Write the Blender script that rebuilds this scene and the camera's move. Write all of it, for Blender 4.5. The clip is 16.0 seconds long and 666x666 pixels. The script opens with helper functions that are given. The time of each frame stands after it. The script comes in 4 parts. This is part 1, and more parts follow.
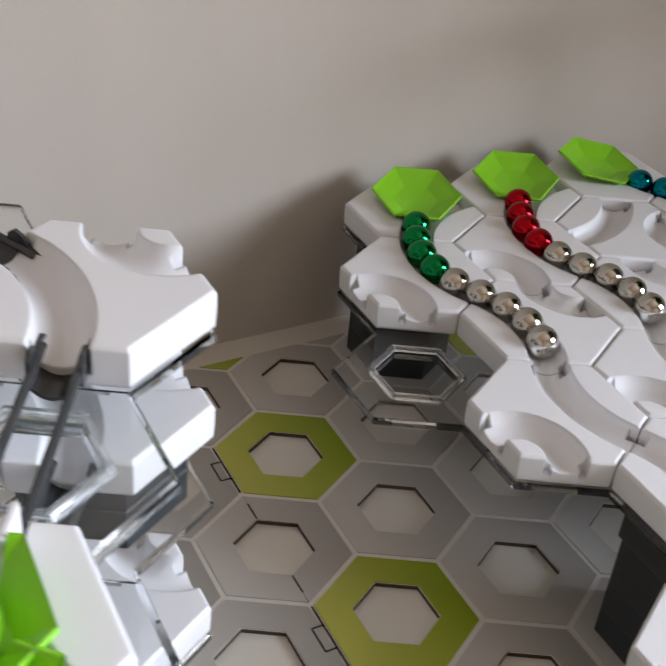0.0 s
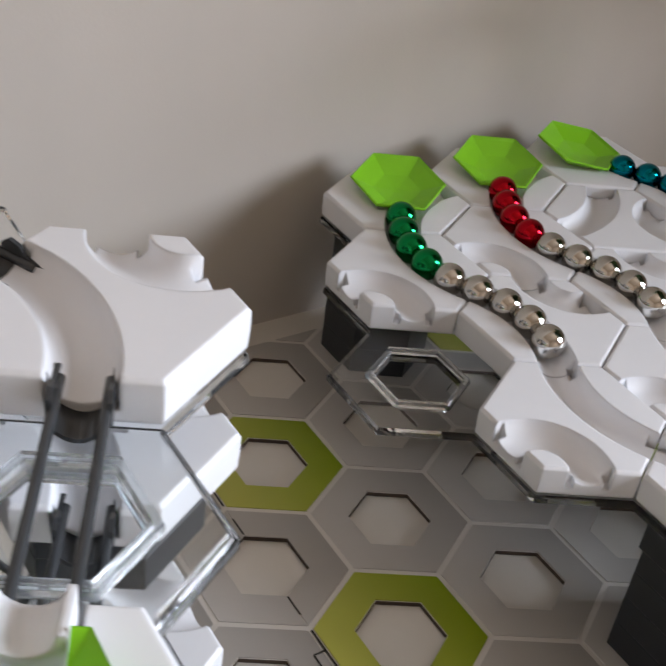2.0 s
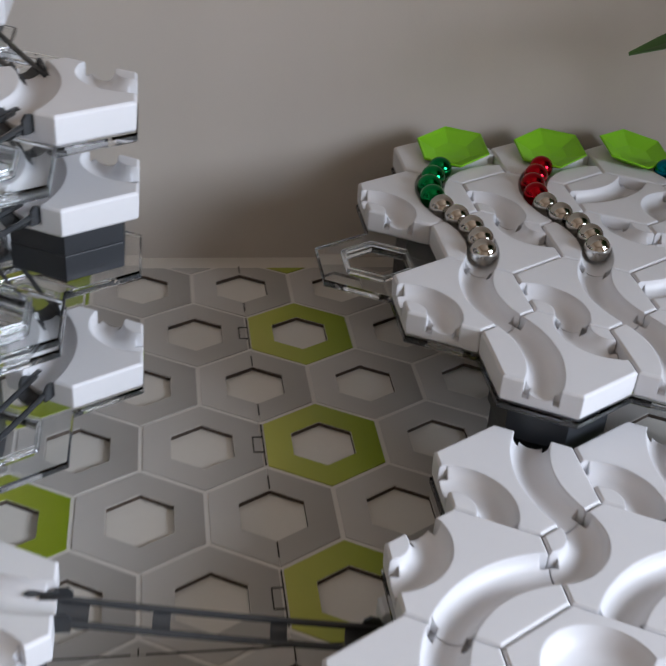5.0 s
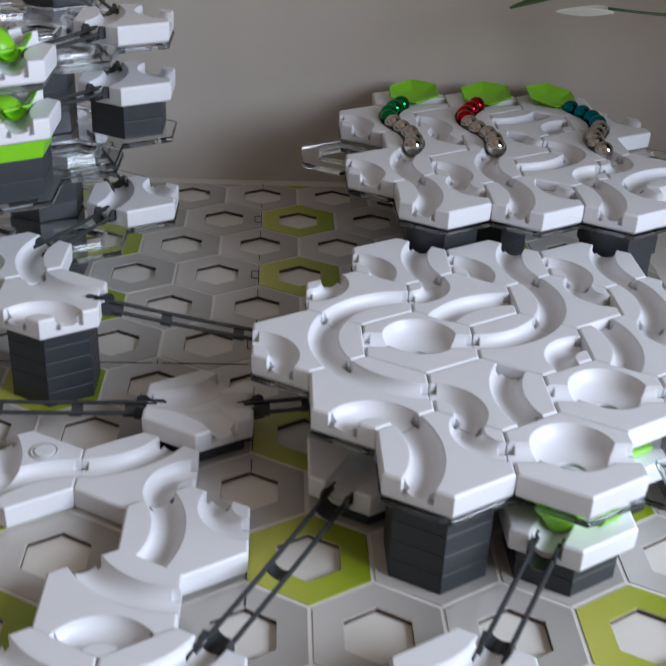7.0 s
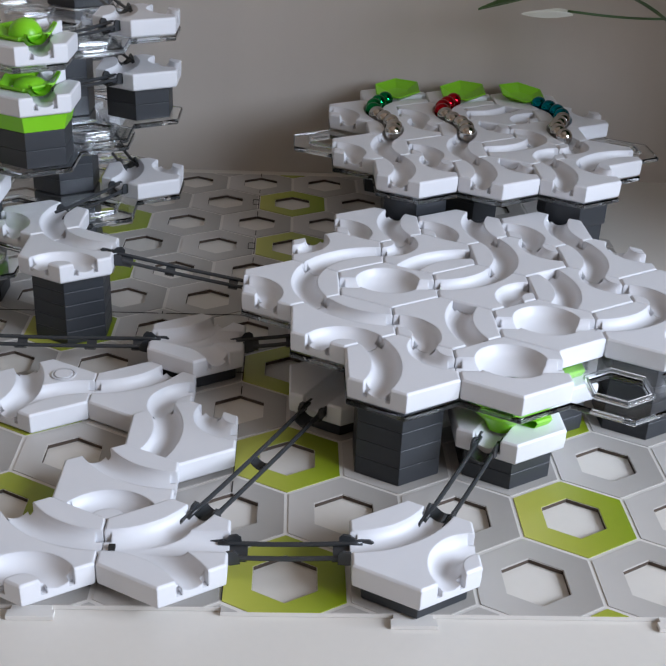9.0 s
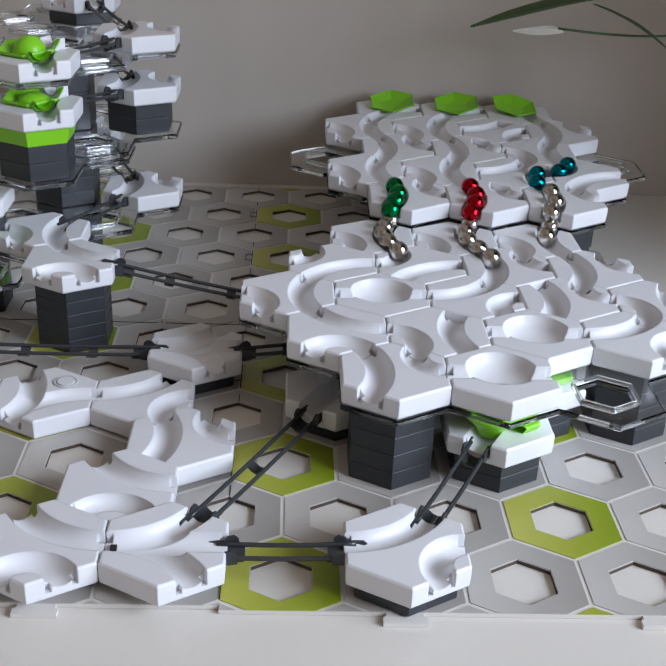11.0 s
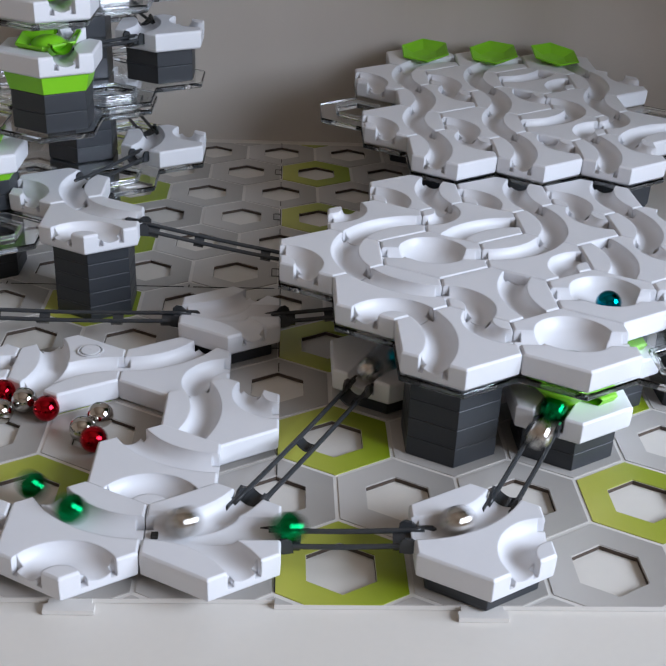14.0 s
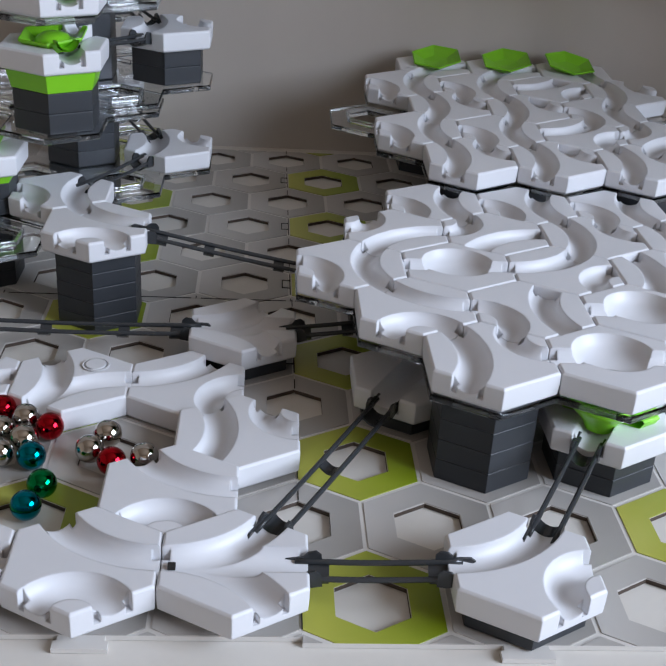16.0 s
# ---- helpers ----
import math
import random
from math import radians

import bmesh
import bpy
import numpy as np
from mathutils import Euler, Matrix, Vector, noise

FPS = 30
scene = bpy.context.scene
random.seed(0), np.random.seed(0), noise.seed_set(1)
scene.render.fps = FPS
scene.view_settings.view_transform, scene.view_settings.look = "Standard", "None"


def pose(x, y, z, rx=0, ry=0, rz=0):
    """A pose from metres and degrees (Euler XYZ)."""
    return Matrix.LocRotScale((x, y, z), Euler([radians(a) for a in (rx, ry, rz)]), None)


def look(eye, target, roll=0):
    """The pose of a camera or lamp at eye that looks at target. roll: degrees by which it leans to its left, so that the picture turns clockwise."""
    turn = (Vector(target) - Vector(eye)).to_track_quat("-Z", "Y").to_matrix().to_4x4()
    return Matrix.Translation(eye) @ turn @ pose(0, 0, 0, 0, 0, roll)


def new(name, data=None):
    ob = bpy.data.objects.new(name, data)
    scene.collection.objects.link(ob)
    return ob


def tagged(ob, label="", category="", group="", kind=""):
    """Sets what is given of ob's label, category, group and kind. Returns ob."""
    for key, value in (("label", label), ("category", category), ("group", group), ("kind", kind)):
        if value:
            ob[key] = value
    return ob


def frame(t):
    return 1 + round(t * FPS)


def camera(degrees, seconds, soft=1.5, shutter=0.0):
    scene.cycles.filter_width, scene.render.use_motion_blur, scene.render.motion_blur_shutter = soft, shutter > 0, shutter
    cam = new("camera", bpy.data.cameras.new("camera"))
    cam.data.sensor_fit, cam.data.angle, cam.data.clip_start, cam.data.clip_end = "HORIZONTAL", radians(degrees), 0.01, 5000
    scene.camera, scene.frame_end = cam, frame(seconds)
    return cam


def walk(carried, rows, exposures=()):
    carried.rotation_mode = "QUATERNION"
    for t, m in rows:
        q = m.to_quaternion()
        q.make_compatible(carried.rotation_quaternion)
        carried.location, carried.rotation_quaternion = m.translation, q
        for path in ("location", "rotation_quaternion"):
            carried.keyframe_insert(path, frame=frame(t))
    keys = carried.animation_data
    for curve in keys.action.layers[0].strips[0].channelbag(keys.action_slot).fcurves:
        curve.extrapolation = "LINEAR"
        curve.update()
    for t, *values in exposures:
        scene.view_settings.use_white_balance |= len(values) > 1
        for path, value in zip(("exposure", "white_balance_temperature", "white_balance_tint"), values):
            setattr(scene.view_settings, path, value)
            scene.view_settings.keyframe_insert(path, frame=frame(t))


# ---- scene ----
cam = camera(33.8, 16.0, soft=1.6, shutter=0.5)
PATH = [
    (0, (-0.152, -0.114, 0.282), (0.681, 1.308, -0.851), 5.3),
    (0.5, (-0.174, -0.094, 0.283), (0.698, 1.304, -0.85), 5.3),
    (1, (-0.183, -0.078, 0.282), (0.713, 1.304, -0.854), 5.9),
    (1.5, (-0.177, -0.075, 0.277), (0.748, 1.276, -0.872), 6.8),
    (2, (-0.163, -0.077, 0.272), (0.805, 1.237, -0.883), 7.9),
    (2.5, (-0.153, -0.08, 0.265), (0.838, 1.213, -0.894), 8.5),
    (3, (-0.149, -0.08, 0.265), (0.846, 1.207, -0.899), 8.7),
    (3.2, (-0.147, -0.083, 0.264), (0.836, 1.216, -0.896), 8.2),
    (5.3, (-0.059, -0.308, 0.285), (0.174, 1.39, -0.746), 4.6),
    (5.5, (-0.057, -0.331, 0.289), (0.151, 1.382, -0.723), 4.4),
    (6, (-0.048, -0.405, 0.301), (0.114, 1.334, -0.674), 3.2),
    (6.5, (-0.029, -0.475, 0.297), (0.102, 1.286, -0.642), 1.7),
    (7, (-0.015, -0.514, 0.286), (0.092, 1.242, -0.665), 2.6),
    (7.5, (-0.001, -0.564, 0.281), (0.076, 1.199, -0.661), 2.2),
    (8, (0.002, -0.589, 0.283), (0.071, 1.18, -0.646), 1.6),
    (8.5, (-0.002, -0.603, 0.283), (0.072, 1.173, -0.633), 1.9),
    (9, (-0.001, -0.604, 0.281), (0.081, 1.183, -0.613), 2.5),
    (9.2, (-0.006, -0.606, 0.283), (0.084, 1.182, -0.608), 2.6),
    (11.3, (0.0, -0.619, 0.286), (0.084, 1.178, -0.586), 2.5),
    (11.5, (-0.002, -0.615, 0.286), (0.084, 1.175, -0.603), 2.4),
    (12, (-0.003, -0.606, 0.279), (0.086, 1.174, -0.628), 2.5),
    (12.5, (-0.008, -0.599, 0.277), (0.092, 1.177, -0.637), 2.8),
    (13, (-0.009, -0.594, 0.275), (0.098, 1.177, -0.649), 2.8),
    (13.5, (-0.017, -0.588, 0.266), (0.09, 1.185, -0.652), 2.7),
    (14, (-0.024, -0.576, 0.262), (0.073, 1.195, -0.662), 2.5),
    (14.5, (-0.029, -0.568, 0.256), (0.071, 1.203, -0.668), 2.7),
    (15, (-0.037, -0.555, 0.251), (0.07, 1.217, -0.669), 2.9),
    (15.5, (-0.038, -0.551, 0.251), (0.084, 1.226, -0.659), 3.3),
    (16, (-0.041, -0.55, 0.249), (0.093, 1.231, -0.652), 3.6),
]
EXPOSURES = [(0.0, 0.90, 6620, 10), (3.2, 0.88, 6600, 10), (5.3, 0.25, 6420, 10), (6.2, 0.18, 6340, 10), (7.0, 0.06, 6230, 10), (9.2, 0.06, 6220, 10), (13.0, 0.08, 6200, 10), (16.0, -0.04, 6100, 10)]
walk(cam, [(t, look(eye, target, roll)) for t, eye, target, roll in PATH], EXPOSURES)

# ---------------------------------------------------------------- light
scene.view_settings.exposure = 0.0
world = bpy.data.worlds.new("world")
scene.world = world
world.use_nodes = True
sky = world.node_tree.nodes.new("ShaderNodeTexSky")
sky.sky_type, sky.sun_disc, sky.sun_elevation, sky.sun_rotation = "NISHITA", False, radians(35), radians(120)
world.node_tree.links.new(sky.outputs["Color"], world.node_tree.nodes["Background"].inputs["Color"])
world.node_tree.nodes["Background"].inputs["Strength"].default_value = 0.08


def area_lamp(name, eye, target, w, h, watts, colour):
    data = bpy.data.lights.new(name, "AREA")
    data.shape, data.size, data.size_y, data.energy, data.color = "RECTANGLE", w, h, watts, colour
    ob = new(name, data)
    ob.matrix_world = look(eye, target)
    return ob


# daylight in the opening of the window
area_lamp("window_light", (1.48, -1.00, 0.84), (0.2, -0.72, 0.20), 1.1, 0.9, 51, (0.777, 0.859, 1.0))

# ---------------------------------------------------------------- materials


def material(name, colour, rough=0.5, metal=0.0, bevel=0.0, grain=0.0, grain_scale=300.0, mottle=0.0, mottle_scale=25.0,
             transmission=0.0, ior=1.45, coat=0.0, per_object=0.0, bump=0.0, mix=None, rough_var=0.0, streak=0.0):
    m = bpy.data.materials.new(name)
    m.use_nodes = True
    nt = m.node_tree
    b = nt.nodes["Principled BSDF"]
    b.inputs["Roughness"].default_value = rough
    b.inputs["Metallic"].default_value = metal
    b.inputs["IOR"].default_value = ior
    b.inputs["Transmission Weight"].default_value = transmission
    b.inputs["Coat Weight"].default_value = coat
    b.inputs["Base Color"].default_value = (*colour, 1)
    tc = nt.nodes.new("ShaderNodeTexCoord")

    def noise_node(scale, detail=3):
        n = nt.nodes.new("ShaderNodeTexNoise")
        n.inputs["Scale"].default_value, n.inputs["Detail"].default_value = scale, detail
        nt.links.new(tc.outputs["Object"], n.inputs["Vector"])
        return n
    last = None
    if mottle or grain or per_object:
        hsv = nt.nodes.new("ShaderNodeHueSaturation")
        hsv.inputs["Color"].default_value = (*colour, 1)
        if mix is not None:
            n0 = noise_node(mottle_scale * 0.7, 4)
            mx = nt.nodes.new("ShaderNodeMix")
            mx.data_type = "RGBA"
            mx.inputs["A"].default_value, mx.inputs["B"].default_value = (*colour, 1), (*mix, 1)
            nt.links.new(n0.outputs["Fac"], mx.inputs["Factor"])
            nt.links.new(mx.outputs["Result"], hsv.inputs["Color"])
        total = None
        terms = []
        if mottle:
            terms.append((noise_node(mottle_scale).outputs["Fac"], mottle))
        if grain:
            terms.append((noise_node(grain_scale, 5).outputs["Fac"], grain))
        if streak:
            mp = nt.nodes.new("ShaderNodeMapping")
            mp.inputs["Scale"].default_value = (1.0, 1.0, 0.04)
            nt.links.new(tc.outputs["Object"], mp.inputs["Vector"])
            n = noise_node(14, 4)
            nt.links.new(mp.outputs["Vector"], n.inputs["Vector"])
            terms.append((n.outputs["Fac"], streak))
        if per_object:
            oi = nt.nodes.new("ShaderNodeObjectInfo")
            terms.append((oi.outputs["Random"], per_object))
        for sock, amount in terms:
            ma = nt.nodes.new("ShaderNodeMath")
            ma.operation = "MULTIPLY_ADD"
            nt.links.new(sock, ma.inputs[0])
            ma.inputs[1].default_value = 2 * amount
            if total is None:
                ma.inputs[2].default_value = 1 - amount * 1.0
            else:
                sub = nt.nodes.new("ShaderNodeMath")
                sub.operation = "SUBTRACT"
                nt.links.new(total, sub.inputs[0])
                sub.inputs[1].default_value = amount
                nt.links.new(sub.outputs[0], ma.inputs[2])
            total = ma.outputs[0]
        nt.links.new(total, hsv.inputs["Value"])
        nt.links.new(hsv.outputs["Color"], b.inputs["Base Color"])
    if rough_var:
        rv = nt.nodes.new("ShaderNodeMapRange")
        nt.links.new(noise_node(60, 5).outputs["Fac"], rv.inputs["Value"])
        rv.inputs["To Min"].default_value, rv.inputs["To Max"].default_value = max(0.02, rough - rough_var), rough + rough_var
        nt.links.new(rv.outputs["Result"], b.inputs["Roughness"])
    if bevel:
        bv = nt.nodes.new("ShaderNodeBevel")
        bv.samples = 4
        bv.inputs["Radius"].default_value = bevel
        last = bv.outputs["Normal"]
    if bump:
        bp = nt.nodes.new("ShaderNodeBump")
        bp.inputs["Strength"].default_value, bp.inputs["Distance"].default_value = bump, 0.0003
        nt.links.new(noise_node(900, 4).outputs["Fac"], bp.inputs["Height"])
        if last:
            nt.links.new(last, bp.inputs["Normal"])
        last = bp.outputs["Normal"]
    if last:
        nt.links.new(last, b.inputs["Normal"])
    return m


WHITE = material("white_plastic", (0.70, 0.70, 0.72), 0.40, bevel=0.0010, mottle=0.02, mottle_scale=60, grain=0.01, bump=0.05, rough_var=0.06)
DARK = material("dark_grey_plastic", (0.028, 0.031, 0.036), 0.42, bevel=0.0005, mottle=0.12, mottle_scale=70, bump=0.06, rough_var=0.08)
RAIL = material("smoky_rail_plastic", (0.050, 0.053, 0.057), 0.16, mottle=0.1, rough_var=0.05, transmission=0.22)
CLEAR = material("clear_plastic", (0.97, 0.98, 0.98), 0.025, transmission=1.0, ior=1.36)
CLEAR_EDGE = material("moulded_clear_edge", (0.93, 0.95, 0.96), 0.03, transmission=0.96, ior=1.46)
GREEN = material("lime_plastic", (0.22, 0.58, 0.015), 0.32, bevel=0.0006, mottle=0.04, bump=0.04, rough_var=0.06)
STEEL = material("steel_marble", (0.52, 0.50, 0.47), 0.07, metal=1.0, mottle=0.06, mottle_scale=200, rough_var=0.03)
M_GREEN = material("green_marble", (0.005, 0.22, 0.06), 0.09, metal=1.0, mottle=0.08, mottle_scale=200, rough_var=0.03)
M_RED = material("red_marble", (0.42, 0.006, 0.015), 0.09, metal=1.0, mottle=0.08, mottle_scale=200, rough_var=0.03)
M_BLUE = material("blue_marble", (0.0, 0.19, 0.26), 0.09, metal=1.0, mottle=0.08, mottle_scale=200, rough_var=0.03)
LINE = material("board_line", (0.66, 0.63, 0.59), 0.45, mottle=0.05)
EDGE = material("board_edge", (0.55, 0.52, 0.47), 0.8, mottle=0.1)
# cardboard brown of the hole walls, with their shade painted in as a darker colour
HOLE_EDGE = material("shaded_cardboard_edge", (0.075, 0.055, 0.042), 0.9, mottle=0.2, mottle_scale=120)
SEAM = material("board_seam", (0.02, 0.018, 0.015), 0.9)
TABLE = material("table_top", (0.69, 0.655, 0.60), 0.38, mottle=0.03, mottle_scale=6, grain=0.02, bump=0.03, rough_var=0.06)
WALL = material("wall_paint", (0.535, 0.487, 0.436), 0.75, mottle=0.06, mottle_scale=5, streak=0.10, grain=0.015, grain_scale=120, bump=0.15)
ROOM = material("room_paint", (0.53, 0.43, 0.33), 0.8, mottle=0.04, mottle_scale=3)
FLOOR = material("wood_floor", (0.24, 0.15, 0.09), 0.5, mottle=0.15, mottle_scale=4)
LEAF = material("leaf", (0.035, 0.085, 0.018), 0.4, mottle=0.2, mottle_scale=40)
PETAL = material("petal", (0.75, 0.75, 0.66), 0.5, mottle=0.05)
POT = material("terracotta", (0.38, 0.17, 0.09), 0.8, mottle=0.1)
STEM = material("stem", (0.05, 0.10, 0.03), 0.5, mottle=0.15)


def print_material(name, light, deep):
    """A printed cell of the board: a metallic-looking fade across each cell and a fine scan grain."""
    m = bpy.data.materials.new(name)
    m.use_nodes = True
    nt = m.node_tree
    b = nt.nodes["Principled BSDF"]
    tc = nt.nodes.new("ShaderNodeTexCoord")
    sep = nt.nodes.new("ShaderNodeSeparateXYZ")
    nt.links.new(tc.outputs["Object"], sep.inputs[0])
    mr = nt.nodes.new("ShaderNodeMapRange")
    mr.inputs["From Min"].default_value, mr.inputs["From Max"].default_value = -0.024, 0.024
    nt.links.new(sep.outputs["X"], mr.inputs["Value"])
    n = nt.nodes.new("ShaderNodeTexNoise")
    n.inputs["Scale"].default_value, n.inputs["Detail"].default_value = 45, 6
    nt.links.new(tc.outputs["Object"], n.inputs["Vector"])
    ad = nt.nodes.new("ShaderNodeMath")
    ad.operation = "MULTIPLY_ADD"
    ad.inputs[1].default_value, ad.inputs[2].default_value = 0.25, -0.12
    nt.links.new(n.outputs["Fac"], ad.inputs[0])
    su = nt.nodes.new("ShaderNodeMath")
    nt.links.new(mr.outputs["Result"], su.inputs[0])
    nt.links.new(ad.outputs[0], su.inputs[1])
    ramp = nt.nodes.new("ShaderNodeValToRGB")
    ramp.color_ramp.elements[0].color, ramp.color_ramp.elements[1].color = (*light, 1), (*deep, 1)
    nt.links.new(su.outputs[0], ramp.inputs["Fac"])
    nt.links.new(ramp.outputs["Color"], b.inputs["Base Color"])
    b.inputs["Roughness"].default_value = 0.38
    return m


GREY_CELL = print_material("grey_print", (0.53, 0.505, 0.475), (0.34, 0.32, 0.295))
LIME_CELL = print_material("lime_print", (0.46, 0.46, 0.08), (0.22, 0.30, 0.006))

# ---------------------------------------------------------------- helpers of the scene
P = 0.05                      # pitch of the hexagonal grid
H = P * math.sqrt(3) / 2
R = P / math.sqrt(3)
ALL_WAYS = [Vector((math.cos(radians(60 * k)), math.sin(radians(60 * k)), 0)) for k in range(6)]


# tiles that lie a little out of the grid
LOOSE = {(-1, -6): (0.0030, 0.0036), (-2, -6): (0.0030, 0.0036), (-3, -6): (0.0030, 0.0036), (-1.5, -5): (0.0030, 0.0026),
         (-1, -4): (0.0016, 0.0012), (-1.5, -3): (0.0032, 0.0), (-2.5, -3): (0.0036, 0.0), (-3.5, -3): (0.0038, 0.0)}


def cell(i, j, z=0.0):
    """The centre of a grid cell. The front left board lies a little to the right."""
    dx = 0.0015 if (i < -0.4 and j < -0.5) else (0.0022 if i < -1.9 else 0.0)
    dx, dy = LOOSE.get((i, j), (dx, 0.0))
    return Vector((i * P + dx, j * H + dy, z))


def mesh_of(name, bm, mat, smooth=False):
    me = bpy.data.meshes.new(name)
    bm.normal_update()
    bm.to_mesh(me)
    bm.free()
    for m in (mat if isinstance(mat, (list, tuple)) else [mat]):
        me.materials.append(m)
    if smooth:
        for poly in me.polygons:
            poly.use_smooth = True
    return me


def part(name, bm, mat, parent=None, label="", smooth=False):
    ob = new(name, mesh_of(name, bm, mat, smooth))
    ob.parent = parent
    if label:
        ob["label"] = label
    return ob


def part_mesh(name, me, parent, m=None, label=""):
    ob = new(name, me)
    ob.parent = parent
    if m is not None:
        ob.matrix_basis = m
    if label:
        ob["label"] = label
    return ob


def hex_ring(r, z, turn=30.0):
    return [Vector((r * math.cos(radians(turn + 60 * k)), r * math.sin(radians(turn + 60 * k)), z)) for k in range(6)]


def add_box(bm, m, sx, sy, sz):
    bmesh.ops.create_cube(bm, size=1.0, matrix=m @ Matrix.Diagonal((sx, sy, sz, 1)))


def loft(bm, rings, cap=True):
    """Skin between rings of points of equal count."""
    made = [[bm.verts.new(v) for v in ring] for ring in rings]
    n = len(made[0])
    for a, b in zip(made, made[1:]):
        for k in range(n):
            bm.faces.new((a[k], a[(k + 1) % n], b[(k + 1) % n], b[k]))
    if cap:
        bm.faces.new(list(reversed(made[0])))
        bm.faces.new(made[-1])
    return made


def sweep(bm, points, r, n=10):
    """A round bar along points."""
    rings = []
    for k, q in enumerate(points):
        a, b = points[max(k - 1, 0)], points[min(k + 1, len(points) - 1)]
        d = (b - a).normalized()
        side = d.cross(Vector((0, 0, 1)))
        if side.length < 1e-4:
            side = Vector((1, 0, 0))
        side.normalize()
        up = side.cross(d)
        rings.append([q + r * (math.cos(w) * side + math.sin(w) * up) for w in [2 * math.pi * i / n for i in range(n)]])
    loft(bm, rings)
    bmesh.ops.recalc_face_normals(bm, faces=bm.faces)


def groove_line(a, b, reach=0.0, steps=14, apothem=P / 2):
    """The middle line of the groove that joins the sides a and b of a cell (0 to 5, anticlockwise from +x)."""
    d = (b - a) % 6
    if d in (4, 5):
        return list(reversed(groove_line(b, a, reach, steps, apothem)))
    ea, eb = ALL_WAYS[a % 6] * apothem, ALL_WAYS[b % 6] * apothem
    out = []
    if d == 3:
        out = [ea.lerp(eb, k / steps) for k in range(steps + 1)]
    else:
        mid = ALL_WAYS[(a + 1) % 6] * 2 * apothem if d == 2 else (ea + eb) * (2 / 3)
        va, vb = ea - mid, eb - mid
        whole = va.angle(vb)
        axis = va.cross(vb).normalized()
        out = [mid + Matrix.Rotation(whole * k / steps, 3, axis) @ va for k in range(steps + 1)]
    if reach:
        out = [ea + ALL_WAYS[a % 6] * reach] + out + [eb + ALL_WAYS[b % 6] * reach]
    return out


TILE_H = 0.0105               # height of a white tile's body
GROOVE_R = 0.0068
RIDE = 0.0008                 # centre of a lying marble above the tile's top

TILE_CACHE = {}


def tile_mesh(kind):
    """kind: a tuple of grooves (a, b), or ('bowl', ways). The top of the tile is at z = 0."""
    if kind in TILE_CACHE:
        return TILE_CACHE[kind]
    bm = bmesh.new()
    rt = 0.02866
    loft(bm, [hex_ring(rt - 0.0012, -TILE_H), hex_ring(rt - 0.0003, -TILE_H + 0.0009), hex_ring(rt, -TILE_H * 0.5), hex_ring(rt, -0.0009), hex_ring(rt - 0.0009, 0.0)])
    base = new("temporary", mesh_of("temporary", bm, WHITE))
    cutters = []

    def cutter(bm2):
        ob = new("temporary_cutter", mesh_of("temporary_cutter", bm2, WHITE, True))
        cutters.append(ob)
    sides = set()
    if kind[0] == "bowl":
        bm2 = bmesh.new()
        prof = [(0.0203, 0.004), (0.0201, 0.0), (0.0190, -0.0030), (0.0165, -0.0056), (0.0130, -0.0074), (0.0090, -0.0085), (0.0060, -0.0090), (0.0054, -0.0140)]
        n = 64

        def bowl(r, z, w):
            """The wall of the bowl: wide at the back and drawn in at the front, close to the hole."""
            r = r if r < 0.0062 else 0.0058 + (r - 0.0058) * (0.74 + 0.30 * math.sin(w + 0.12))
            return Vector((r * math.cos(w), r * math.sin(w), z))
        loft(bm2, [[bowl(r, z, 2 * math.pi * k / n) for k in range(n)] for r, z in reversed(prof)])
        cutter(bm2)
        for w in kind[1]:
            bm2 = bmesh.new()
            line = [ALL_WAYS[w] * s for s in (0.008, 0.016, 0.030)]
            sweep(bm2, [q + Vector((0, 0, RIDE)) for q in line], GROOVE_R, 20)
            cutter(bm2)
            sides.add(w)
    else:
        for a, b in kind:
            bm2 = bmesh.new()
            sweep(bm2, [q + Vector((0, 0, RIDE)) for q in groove_line(a, b, 0.004)], GROOVE_R, 24)
            cutter(bm2)
            sides |= {a % 6, b % 6}
    bm2 = bmesh.new()
    for w in sides:
        turn = Matrix.Rotation(radians(60 * w), 4, "Z")
        for s in (-1, 1):
            add_box(bm2, turn @ Matrix.Translation((0.0241, s * 0.0054, -0.0032)), 0.0044, 0.0023, 0.0080)
    cutter(bm2)
    for c in cutters:
        mod = base.modifiers.new("cut", "BOOLEAN")
        mod.operation, mod.solver, mod.object = "DIFFERENCE", "EXACT", c
    dg = bpy.context.evaluated_depsgraph_get()
    me = bpy.data.meshes.new_from_object(base.evaluated_get(dg))
    me.name = "tile_body"
    me.materials.clear()
    me.materials.append(WHITE)
    me.polygons.foreach_set("use_smooth", [True] * len(me.polygons))
    me.set_sharp_from_angle(angle=radians(32))
    for c in cutters + [base]:
        old = c.data
        bpy.data.objects.remove(c)
        bpy.data.meshes.remove(old)
    TILE_CACHE[kind] = me
    return me


def curve_kind(r):
    return ((1 + r) % 6, (3 + r) % 6), ((5 + r) % 6, r % 6)


def foot_mesh(apothem, height, mat, name):
    bm = bmesh.new()
    r = apothem / math.cos(radians(30))
    loft(bm, [hex_ring(r - 0.0006, -height), hex_ring(r, -height + 0.0008), hex_ring(r, 0.0)])
    return mesh_of(name, bm, mat)


FEET = {}


